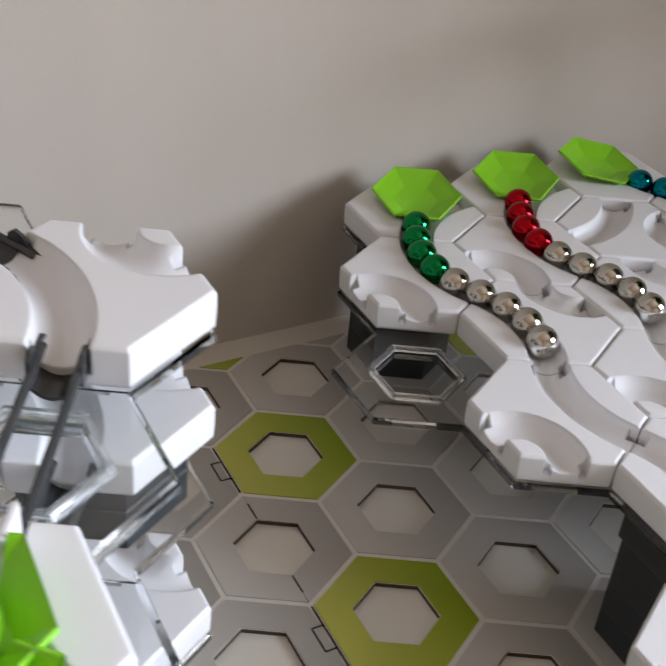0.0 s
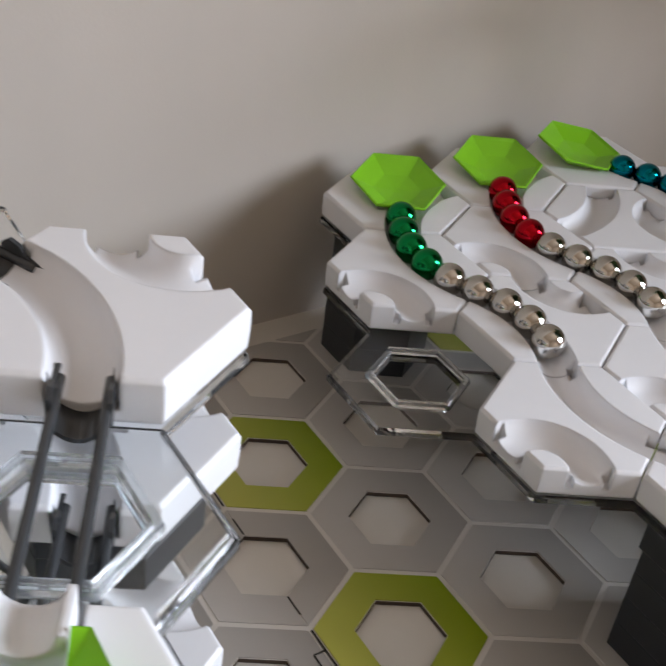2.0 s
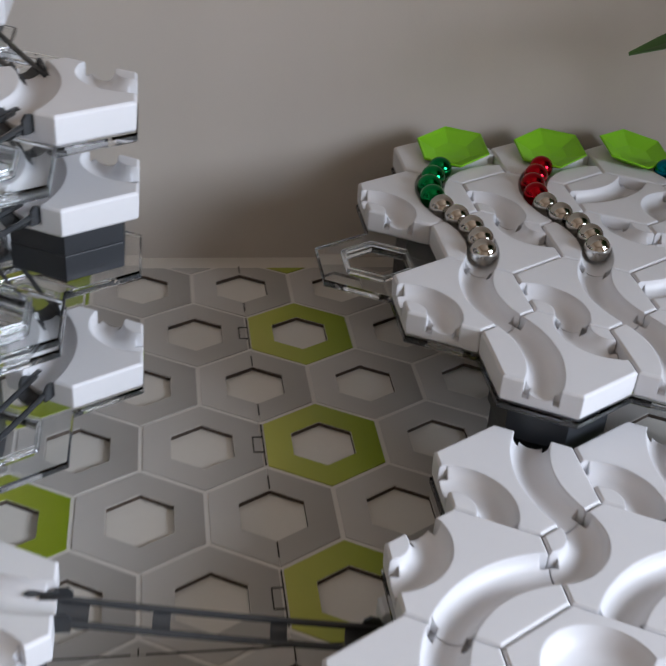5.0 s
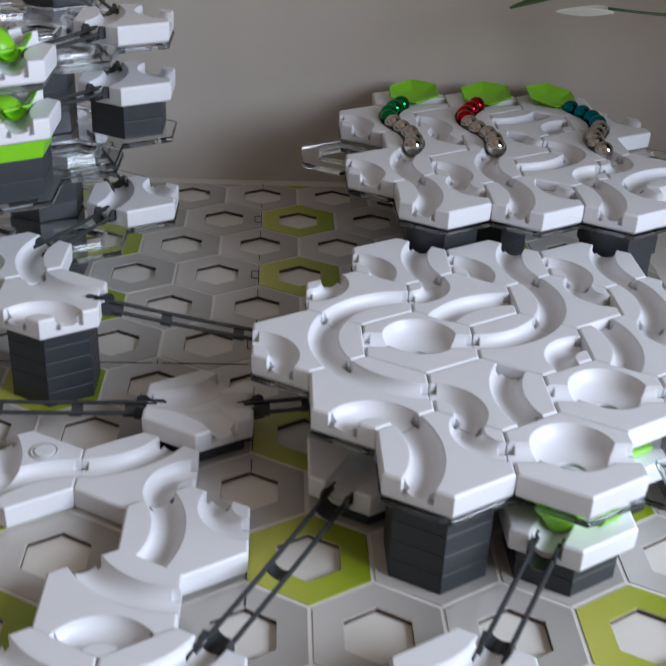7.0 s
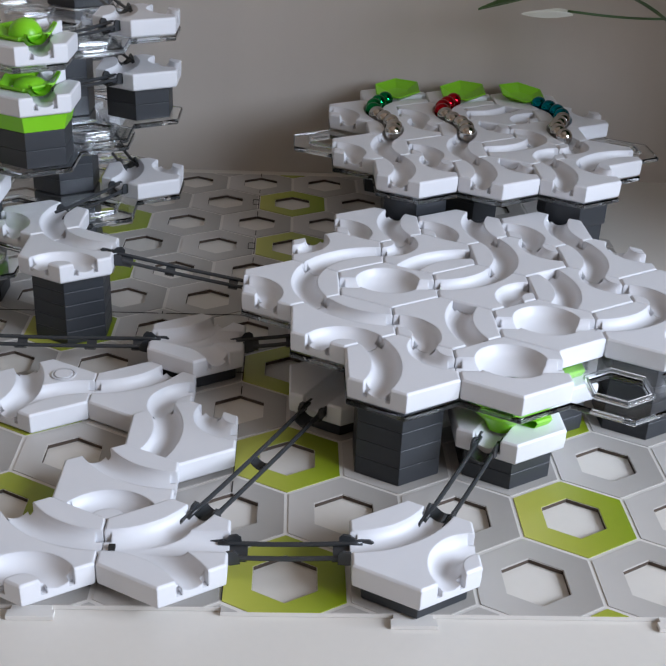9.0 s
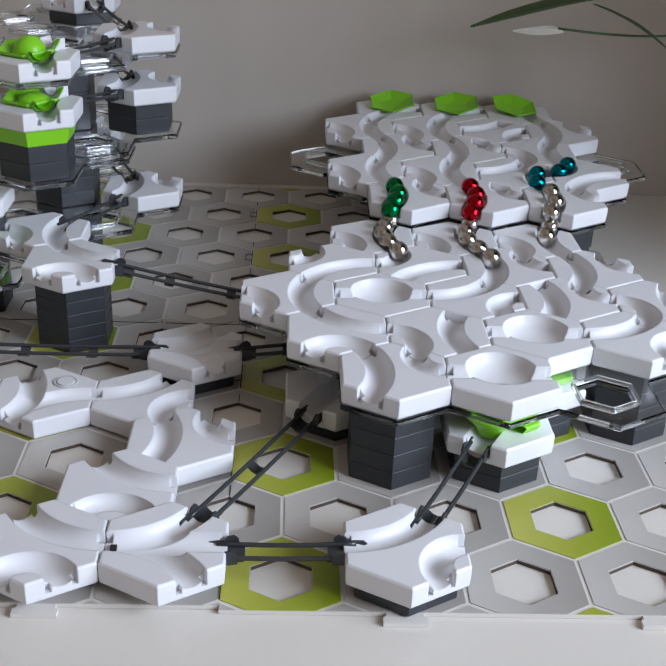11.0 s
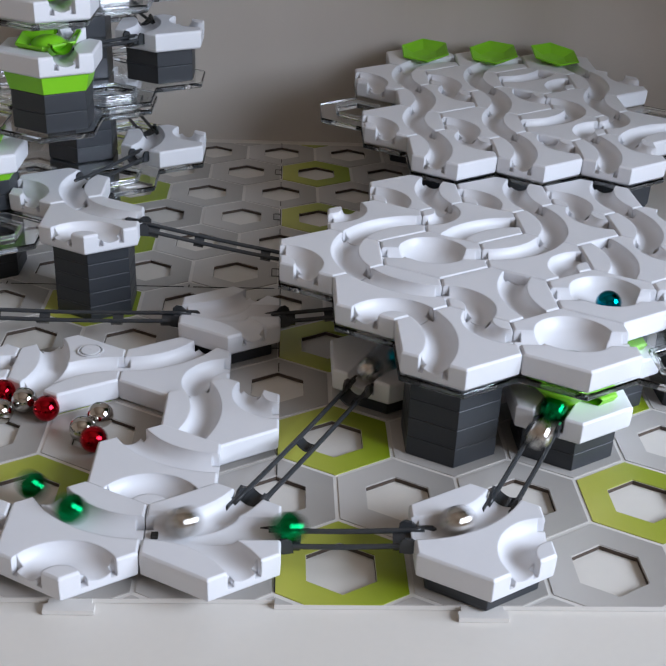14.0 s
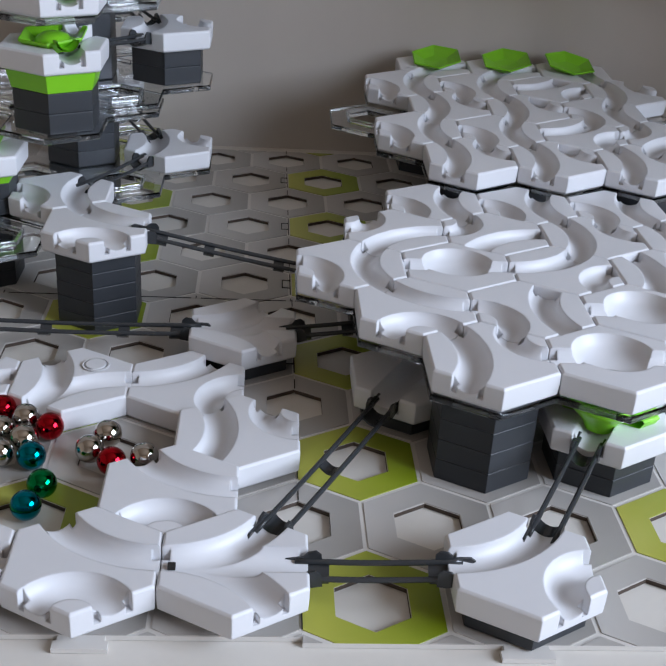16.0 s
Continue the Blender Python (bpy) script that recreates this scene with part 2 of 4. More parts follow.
def tile(kind, at, top, foot="white", gap=None, label="white plastic marble-run curve tile with carved grooves", group="grooved tiles", name="track_tile"):
    """A grooved tile whose upper face lies at the height top; foot fills the gap below down to its support."""
    holder = new(name)
    holder.matrix_basis = Matrix.Translation((at.x, at.y, top))
    tagged(holder, label, "track tile", group)
    part_mesh("tile_body", tile_mesh(kind), holder)
    if gap:
        key = (foot, round(gap, 4))
        if key not in FEET:
            FEET[key] = foot_mesh(0.0190 if foot == "white" else 0.0205, gap, WHITE if foot == "white" else DARK, "foot")
        part_mesh("foot", FEET[key], holder, Matrix.Translation((0, 0, -TILE_H)), "" if foot == "white" else "black spacer under the tile")
    return holder


SEG = {}


def pillar(at, bottom, top, segments, label="dark grey plastic pillar of stacked hexagonal spacers", apothem=0.0192):
    """A pillar of stacked spacers, each one a part with a waist line below it."""
    holder = new("spacer_pillar")
    holder.matrix_basis = Matrix.Translation((at.x, at.y, bottom))
    tagged(holder, label, "pillar", "spacer pillars")
    hh = (top - bottom) / segments
    key = (round(hh, 5), apothem)
    if key not in SEG:
        bm = bmesh.new()
        r = apothem / math.cos(radians(30))
        loft(bm, [hex_ring(r * 0.984, 0.0), hex_ring(r * 0.997, 0.0003), hex_ring(r, hh * 0.6), hex_ring(r, hh - 0.0003), hex_ring(r * 0.988, hh)])
        SEG[key] = mesh_of("spacer", bm, DARK)
    for k in range(segments):
        part_mesh("spacer", SEG[key], holder, Matrix.Translation((0, 0, k * hh)))
    return holder


def clear_plate(cells, top, thick=0.0032, label="clear transparent plastic level plate with hexagonal holes"):
    """A clear plate that covers the given cells, with a raised rim round the hole of each."""
    holder = new("level_plate")
    holder.matrix_basis = Matrix.Translation((0, 0, top))
    tagged(holder, label, "level plate", "clear plates")
    bm = bmesh.new()
    for c in cells:
        q = cell(*c)
        o = [bm.verts.new(q + v) for v in hex_ring(R * 0.9995, 0)]
        i = [bm.verts.new(q + v) for v in hex_ring(0.0146, 0)]
        for k in range(6):
            bm.faces.new((o[k], o[(k + 1) % 6], i[(k + 1) % 6], i[k]))
    bmesh.ops.remove_doubles(bm, verts=bm.verts, dist=0.0002)
    got = bmesh.ops.extrude_face_region(bm, geom=bm.faces[:])
    bmesh.ops.translate(bm, verts=[v for v in got["geom"] if isinstance(v, bmesh.types.BMVert)], vec=(0, 0, -thick))
    bmesh.ops.recalc_face_normals(bm, faces=bm.faces)
    rim_edges = [e for e in bm.edges if len(e.link_faces) == 2 and 1.2 < e.calc_face_angle(0) < 1.9 and abs((e.verts[0].co - e.verts[1].co).z) < 1e-5]
    bmesh.ops.bevel(bm, geom=rim_edges, offset=0.0007, segments=1, affect="EDGES")
    bm.normal_update()
    for f in bm.faces:
        f.material_index = 1 if abs(f.normal.z) < 0.3 else 0
    body = part("plate", bm, CLEAR, holder)
    body.data.materials.append(CLEAR_EDGE)
    body.visible_shadow = False
    for c in cells:
        q = cell(*c)
        if "rim" not in FEET:
            bm = bmesh.new()
            rings = [hex_ring(0.0148, 0.0002), hex_ring(0.0148, 0.0020), hex_ring(0.0166, 0.0020), hex_ring(0.0170, 0.0002)]
            made = loft(bm, rings, cap=False)
            for k in range(6):
                bm.faces.new((made[3][k], made[3][(k + 1) % 6], made[0][(k + 1) % 6], made[0][k]))
            bmesh.ops.recalc_face_normals(bm, faces=bm.faces)
            FEET["rim"] = mesh_of("rim", bm, CLEAR_EDGE)
        rim = part_mesh("rim", FEET["rim"], holder, Matrix.Translation(q))
        rim.visible_shadow = False
    return holder


def rail(a, b, bars=1, label="smoky grey plastic double rail between two tiles"):
    """A double rail from a to b: two round bars, a web at each end with its clips, and cross bars."""
    holder = new("double_rail")
    holder.matrix_basis = Matrix.Translation(a)
    tagged(holder, label, "rail", "rails")
    d = b - a
    flat = Vector((d.x, d.y, 0)).normalized()
    side = flat.cross(Vector((0, 0, 1)))
    whole = d.length
    for s in (-1, 1):
        bm = bmesh.new()
        pts = []
        for k in range(13):
            u = k / 12
            pts.append(d * u + side * s * 0.0045 + Vector((0, 0, -0.0008 * math.sin(math.pi * u))))
        sweep(bm, pts, 0.00105, 10)
        part("bar", bm, RAIL, holder, smooth=True)
    ways = d.to_track_quat("X", "Z").to_matrix().to_4x4()
    for k, u in enumerate([0.004 / whole + 0.055] + [(q + 1) / (bars + 1) for q in range(bars)] + [1 - 0.004 / whole - 0.055]):
        bm = bmesh.new()
        end = k in (0, bars + 1)
        n = 8
        rings = []
        for q in range(n + 1):
            w = -1 + 2 * q / n
            y, z = w * 0.0046, -0.0012 - 0.0026 * (1 - w * w)
            ln = 0.0046 if end else 0.0026
            rings.append([Vector((-ln, y, z)), Vector((ln, y, z)), Vector((ln, y, z - 0.0010)), Vector((-ln, y, z - 0.0010))])
        loft(bm, rings)
        bmesh.ops.transform(bm, matrix=Matrix.Translation(d * u) @ ways, verts=bm.verts)
        part("web" if end else "cross_bar", bm, RAIL, holder, smooth=False)
    for u, way in ((0.0, 1), (1.0, -1)):
        for s in (-1, 1):
            bm = bmesh.new()
            prof = [(-0.0045, -0.0004), (-0.0030, 0.0009), (0.0028, 0.0011), (0.0046, 0.0030), (0.0074, 0.0036), (0.0092, 0.0020), (0.0096, -0.0026), (0.0060, -0.0032), (-0.0010, -0.0022)]
            rings = [[Vector((way * x, s * 0.0052 + e, z)) for x, z in prof] for e in (-0.0005, 0.0005)]
            loft(bm, rings)
            bmesh.ops.recalc_face_normals(bm, faces=bm.faces)
            bmesh.ops.transform(bm, matrix=Matrix.Translation(d * u) @ ways, verts=bm.verts)
            part("clip", bm, RAIL, holder)
    return holder


def side_point(i, j, w, z, out=0.0):
    return cell(i, j, z) + ALL_WAYS[w] * (P / 2 + out)


def launch_dish(at, z, turn=0.0, label="lime green hexagonal release dish on a white launch tile"):
    """A shallow six-sided dish, thick-walled, tipped towards its spout."""
    bm = bmesh.new()
    r = 0.0189
    rings = [hex_ring(r * 0.50, -0.0030), hex_ring(r * 0.97, 0.0020), hex_ring(r, 0.0026), hex_ring(r * 0.97, 0.0032), hex_ring(r * 0.90, 0.0022), hex_ring(r * 0.50, -0.0006), hex_ring(r * 0.10, -0.0014)]
    loft(bm, rings)
    for v in bm.verts:
        v.co.z += 0.17 * v.co.x
    ob = new("launch_dish", mesh_of("launch_dish", bm, GREEN))
    ob.matrix_basis = Matrix.Translation((at.x, at.y, z)) @ Matrix.Rotation(radians(turn), 4, "Z")
    return tagged(ob, label, "launch dish", "launch dishes")


def dome_dish(at, z, turn=0.0, spout=240.0, squash=1.0):
    """The green insert with a dome in the middle of a hexagonal flange, and its raised lip."""
    holder = new("green_insert")
    holder.matrix_basis = Matrix.Translation((at.x, at.y, z)) @ Matrix.Rotation(radians(turn), 4, "Z")
    tagged(holder, "lime green launch insert with a round dome and lip", "launch insert", "green inserts")
    bm = bmesh.new()
    r = 0.0178
    loft(bm, [hex_ring(r * 0.6, -0.0035), hex_ring(r, 0.0026), hex_ring(r * 0.99, 0.0038), hex_ring(r * 0.62, -0.0005)])
    for v in bm.verts:
        v.co.z += 0.12 * v.co.x
    for y in (-0.0062, 0.0062):
        bmesh.ops.bisect_plane(bm, geom=bm.verts[:] + bm.edges[:] + bm.faces[:], plane_co=(0, y, 0), plane_no=(0, 1, 0))
    gap = [f for f in bm.faces if abs(f.calc_center_median().y) < 0.006 and f.calc_center_median().x > 0.006]
    bmesh.ops.delete(bm, geom=gap, context="FACES")
    part("flange", bm, GREEN, holder)
    bm = bmesh.new()
    rings = []
    for d, r in ((0.0140, 0.0046), (0.0225, 0.0046)):
        curve = [(r * math.sin(a), 0.0050 - r * math.cos(a)) for a in [radians(-90 + 18 * q) for q in range(11)]]
        curve += [(r + 0.0013, 0.0050), (r + 0.0013, -0.0030), (-r - 0.0013, -0.0030), (-r - 0.0013, 0.0050)]
        rings.append([Vector((d, x, z)) for x, z in curve])
    loft(bm, rings)
    bmesh.ops.recalc_face_normals(bm, faces=bm.faces)
    part("channel", bm, WHITE, holder, "white channel leading to the rail")
    bm = bmesh.new()
    rings = []
    for k in range(9):
        w = math.pi / 2 * k / 8
        rr = 0.0092 * math.cos(w) + 0.0001
        rings.append([Vector((rr * math.cos(t), rr * math.sin(t), -0.001 + 0.0100 * squash * math.sin(w))) for t in [2 * math.pi * q / 24 for q in range(24)]])
    loft(bm, rings)
    part("dome", bm, GREEN, holder, smooth=True)
    bm = bmesh.new()
    rings = []
    way, side = Vector((math.cos(radians(spout)), math.sin(radians(spout)), 0)), Vector((-math.sin(radians(spout)), math.cos(radians(spout)), 0))
    for k in range(7):
        d, r = 0.0115 + 0.0080 * k / 6, 0.0046 + 0.0014 * k / 6
        lift = 0.0030 + 0.0012 * k / 6
        curve = [(r * math.sin(a), lift - r * math.cos(a)) for a in [radians(-85 + 170 * q / 12) for q in range(13)]]
        curve += [((r - 0.0010) * math.sin(a), lift - (r - 0.0010) * math.cos(a)) for a in [radians(85 - 170 * q / 12) for q in range(13)]]
        rings.append([way * d + side * x + Vector((0, 0, z)) for x, z in curve])
    loft(bm, rings, cap=False)
    bmesh.ops.recalc_face_normals(bm, faces=bm.faces)
    part("lip", bm, GREEN, holder, "flared spout of the insert", True)
    return holder


# ---------------------------------------------------------------- room: table and wall
bm = bmesh.new()
add_box(bm, pose(-0.27, -0.385, -0.0204), 2.06, 1.30, 0.036)
bmesh.ops.bevel(bm, geom=bm.edges[:], offset=0.002, segments=2, affect="EDGES")
tagged(part("table_top", bm, TABLE), "cream painted table top under the marble run", "table", kind="structure")


def slab(name, x0, x1, y0, y1, z0, z1, mat, label, category):
    bm = bmesh.new()
    add_box(bm, pose((x0 + x1) / 2, (y0 + y1) / 2, (z0 + z1) / 2), x1 - x0, y1 - y0, z1 - z0)
    return tagged(part(name, bm, mat), label, category, kind="structure")


WX0, WX1, WY0, WY1, WZ0, WZ1 = -1.7, 1.5, -2.4, 0.254, -0.75, 1.75
slab("wall_back", WX0, WX1, WY1, WY1 + 0.1, WZ0, WZ1, WALL, "plain pale grey painted wall behind the table", "wall")
slab("wall_left", WX0 - 0.1, WX0, WY0, WY1, WZ0, WZ1, ROOM, "plain warm beige room wall", "wall")
slab("wall_front", WX0, WX1, WY0 - 0.1, WY0, WZ0, WZ1, ROOM, "plain warm beige room wall", "wall")
slab("ceiling", WX0, WX1, WY0, WY1, WZ1, WZ1 + 0.1, ROOM, "plain ceiling of the room", "ceiling")
slab("floor", WX0, WX1, WY0, WY1, WZ0 - 0.1, WZ0, FLOOR, "brown wooden floor of the room", "floor")
slab("wall_right_a", WX1, WX1 + 0.1, WY0, -1.57, WZ0, WZ1, ROOM, "plain warm beige room wall beside the window", "wall")
slab("wall_right_b", WX1, WX1 + 0.1, -0.43, -0.17, WZ0, WZ1, ROOM, "plain warm beige room wall beside the window", "wall")
# added out of view: keeps window light off the right of the back wall
slab("wall_pier", 0.80, WX1, -0.17, WY1, WZ0, WZ1, ROOM, "unseen beige block added to shade the right of the back wall", "wall")
slab("wall_right_c", WX1, WX1 + 0.1, -1.57, -0.43, WZ0, 0.37, ROOM, "plain warm beige room wall below the window", "wall")
slab("wall_right_d", WX1, WX1 + 0.1, -1.57, -0.43, 1.31, WZ1, ROOM, "plain warm beige room wall above the window", "wall")

# ---------------------------------------------------------------- the cardboard boards
HOLE = 0.0146
Y_FRONT, Y_BACK = -6.46 * H, 5.5 * H
X_LEFT, X_RIGHT = -5.5 * P, 4.5 * P


def clipped(points, x0, x1, y0, y1):
    for axis, lim, keep in ((0, x0, 1), (0, x1, -1), (1, y0, 1), (1, y1, -1)):
        out = []
        for k, a in enumerate(points):
            b = points[(k + 1) % len(points)]
            ia, ib = keep * (a[axis] - lim) >= -1e-9, keep * (b[axis] - lim) >= -1e-9
            if ia:
                out.append(a)
            if ia != ib:
                out.append(a.lerp(b, (lim - a[axis]) / (b[axis] - a[axis])))
        points = [q for k, q in enumerate(out) if (q - out[k - 1]).length > 1e-7]
        if len(points) < 3:
            return []
    return points


def is_lime(i, j):
    return (j % 2 == 0 and abs(i % 5) < 0.01) or (j % 2 == 1 and abs((i - 2.5) % 5) < 0.01)


def ring_bmesh(outer, hole, z0, z1):
    """A flat piece with the outline outer, with the hexagonal hole or without, from z0 to z1."""
    bm = bmesh.new()
    edges = []
    for loop in ([outer, hole] if hole else [outer]):
        vs = [bm.verts.new((q.x, q.y, z1)) for q in loop]
        edges += [bm.edges.new((vs[k], vs[(k + 1) % len(vs)])) for k in range(len(vs))]
    bmesh.ops.triangle_fill(bm, edges=edges, use_beauty=True)
    got = bmesh.ops.extrude_face_region(bm, geom=bm.faces[:])
    bmesh.ops.translate(bm, verts=[v for v in got["geom"] if isinstance(v, bmesh.types.BMVert)], vec=(0, 0, z0 - z1))
    bmesh.ops.recalc_face_normals(bm, faces=bm.faces)
    return bm


def board_cells():
    for j in range(-7, 7):
        for k in range(-7, 7):
            i = k if j % 2 == 0 else k + 0.5
            yield i, j


CELLS = list(board_cells())


LAY = 0.0008


def build_boards():
    boards = {}
    for bx in (0, 1):
        for by in (0, 1):
            ob = new("board")
            ob.matrix_basis = Matrix.Translation((LAY if (bx, by) == (0, 0) else 0, 0, 0))
            boards[bx, by] = tagged(ob, "printed cardboard base board with grey and lime hexagons", "base board", "base boards")
    bodies = {k: bmesh.new() for k in boards}
    shared = {}
    for i, j in CELLS:
        for (bx, by), holder in boards.items():
            x0, x1 = (X_LEFT, -0.5 * P) if bx == 0 else (-0.5 * P + (LAY if by == 0 else 0), X_RIGHT)
            y0, y1 = (Y_FRONT + (0.0026 if bx == 0 else 0), -0.5 * H) if by == 0 else (-0.5 * H, Y_BACK)
            c = cell(i, j)
            c.x, c.y = i * P, j * H
            full = [c + v for v in hex_ring(R, 0)]
            area = clipped(full, x0, x1, y0, y1)
            if not area:
                continue
            hole = clipped([c + v for v in hex_ring(HOLE, 0)], x0, x1, y0, y1)
            gap = 0.00015
            inner = clipped([c + v for v in hex_ring(R - 0.00115, 0)], x0 + gap, x1 - gap, y0 + gap, y1 - gap)
            whole = len(hole) == 6 and max(q.x for q in hole) - min(q.x for q in hole) > 1.6 * HOLE

            def pieces(outline, cut):
                """The outline less the hole, as closed loops."""
                if whole:
                    return ring_bmesh([q - c for q in outline], [v for v in hex_ring(HOLE + (0.0002 if cut else 0), 0)], -0.0022, -0.0004) if not cut else ring_bmesh([q - c for q in outline], [v for v in hex_ring(HOLE + 0.0003, 0)], -0.0004, 0.0)
                if not hole:
                    return ring_bmesh([q - c for q in outline], None, -0.0022 if not cut else -0.0004, -0.0004 if not cut else 0.0)
                # a cell that a seam halves: walk round the outline, then back along the hole
                half = [q - c for q in outline]
                inn = [q - c for q in hole]
                right = sum(q.x for q in half) > 0
                s = 1 if right else -1
                seam = [q for q in half if abs(q.x) < 0.0024]
                rest = sorted([q for q in half if abs(q.x) >= 0.0024], key=lambda q: -q.y)
                top, low = max(seam, key=lambda q: q.y), min(seam, key=lambda q: q.y)
                hs = [q for q in inn if abs(q.x) < 0.0024]
                hr = sorted([q for q in inn if abs(q.x) >= 0.0024], key=lambda q: q.y)
                e = Vector((top.x - hs[0].x, 0, 0))
                htop, hlow = max(hs, key=lambda q: q.y) + e, min(hs, key=lambda q: q.y) + e
                outside = [top] + rest + [low]
                inside = [htop] + list(reversed(hr)) + [hlow]
                while len(inside) < len(outside):
                    inside.insert(0 if by else len(inside), inside[0 if by else -1])
                z0, z1 = (-0.0022, -0.0004) if not cut else (-0.0004, 0.0)
                bm = bmesh.new()
                for k in range(len(outside) - 1):
                    quad = [outside[k], outside[k + 1], inside[k + 1], inside[k]]
                    quad = [q for n, q in enumerate(quad) if (q - quad[n - 1]).length > 1e-6]
                    bm.faces.new([bm.verts.new((q.x, q.y, z1)) for q in quad])
                bmesh.ops.remove_doubles(bm, verts=bm.verts, dist=1e-6)
                got = bmesh.ops.extrude_face_region(bm, geom=bm.faces[:])
                bmesh.ops.translate(bm, verts=[v for v in got["geom"] if isinstance(v, bmesh.types.BMVert)], vec=(0, 0, z0 - z1))
                bmesh.ops.recalc_face_normals(bm, faces=bm.faces)
                return bm
            body = pieces(area, False)
            bmesh.ops.translate(body, verts=body.verts, vec=c)
            tmp = bpy.data.meshes.new("temporary")
            body.to_mesh(tmp)
            body.free()
            bodies[bx, by].from_mesh(tmp)
            bpy.data.meshes.remove(tmp)
            if len(inner) >= 3:
                key = (len(inner), is_lime(i, j), tuple((round((q - c).x, 4), round((q - c).y, 4)) for q in inner))
                if key not in shared:
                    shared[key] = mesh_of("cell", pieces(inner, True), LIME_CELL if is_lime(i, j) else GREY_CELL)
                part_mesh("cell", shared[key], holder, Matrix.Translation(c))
    centres = [Vector((i * P, j * H, 0)) for i, j in CELLS]
    for k, bm in bodies.items():
        bmesh.ops.remove_doubles(bm, verts=bm.verts, dist=1e-5)
        bm.normal_update()
        # side faces inside the holes take the cardboard colour with painted shade
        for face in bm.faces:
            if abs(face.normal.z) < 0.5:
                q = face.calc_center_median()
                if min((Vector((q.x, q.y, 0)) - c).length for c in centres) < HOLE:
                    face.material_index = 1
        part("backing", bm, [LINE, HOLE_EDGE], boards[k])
    # puzzle tabs on the front edge, as real steps
    for k, x in enumerate((-4.1, -1.97, 0.98, 3.03)):
        bm = bmesh.new()
        w = 0.0088
        for a, b, z1, z0 in ((0.0, -0.0058, -0.0004, -0.0022),):
            pts = [Vector((-w * 0.86, 0.0, 0)), Vector((-w * 0.86, -0.0022, 0)), Vector((-w, -0.0026, 0)), Vector((-w, -0.0062, 0)), Vector((w, -0.0062, 0)), Vector((w, -0.0026, 0)), Vector((w * 0.86, -0.0022, 0)), Vector((w * 0.86, 0.0, 0))]
            bm.free()
            bm = ring_bmesh(pts, None, z0, z1)
        ob = part("tab", bm, LINE, boards[0 if x < 0 else 1, 0])
        ob.matrix_basis = Matrix.Translation((x * P + (0.0026 if x < 0 else 0), Y_FRONT + (0.0026 if x < 0 else 0), 0))
    # dark seams with their small puzzle outlines
    t = 0.0005
    strips = []
    for j in range(-6, 6):
        y = j * H
        if j % 2 == 0:
            strips.append((-0.5 * P, y, t, H * 0.62))
            strips += [(-0.5 * P - 0.0022, y + s * 0.0050, 0.0040, t) for s in (-1, 1)]
            strips.append((-0.5 * P - 0.0042, y, t, 0.0100))
        else:
            strips += [(-0.5 * P, y + s * 0.0190, t, 0.0080) for s in (-1, 1)]
    for k in range(-5, 5):
        strips.append((k * P, -0.5 * H, P * 0.9, t))
        strips.append(((k - 0.5) * P, -0.5 * H + 0.0012, t, 0.0030))
    for x, y, w, d in strips:
        bm = bmesh.new()
        add_box(bm, pose(x + (LAY if y < -0.5 * H - 0.001 and x > -0.5 * P - 0.001 else 0), y, 0.00005), w, d, 0.0004)
        part("seam", bm, SEAM, boards[0 if x < -0.5 * P - 0.001 else 1, 0 if y < -0.5 * H - 0.001 else 1])
    return boards


build_boards()

# ---------------------------------------------------------------- high plate with the launchers
TOP1, TOP2 = 0.0724, 0.0515


def plate_cells(ci, cj, rad):
    out = []
    for dj in range(-rad, rad + 1):
        n = 2 * rad + 1 - abs(dj)
        for k in range(n):
            out.append((ci - (n - 1) / 2 + k, cj + dj))
    return out


HIGH = [clear_plate(plate_cells(2.5, 3, 2), TOP1 - TILE_H - 0.0004)]      # all that tips with the high plate
clear_plate(plate_cells(2, -2, 2), TOP2 - TILE_H - 0.0004)
for c, r in (((1, 4), 4), ((2, 4), 4), ((3, 4), 0), ((4, 4), 1), ((1.5, 3), 1), ((2.5, 3), 1), ((3.5, 3), 4),
             ((1, 2), 4), ((2, 2), 4), ((3, 2), 0), ((4, 2), 3), ((1.5, 1), 1), ((2.5, 1), 1), ((3.5, 1), 1)):
    HIGH.append(tile(curve_kind(r), cell(*c), TOP1, label="white plastic curve tile on the high clear plate", group="tiles of the high plate"))
for c, w in (((1.5, 5), 4), ((2.5, 5), 4), ((3.5, 5), 5)):
    HIGH.append(tile((((w + 2) % 6, w),), cell(*c), TOP1, label="white launch tile with a green dish on it", group="launch tiles", name="launch_tile"))
    HIGH.append(launch_dish(cell(*c) - ALL_WAYS[w] * 0.0048, TOP1 + 0.0022, 60 * w - 180))
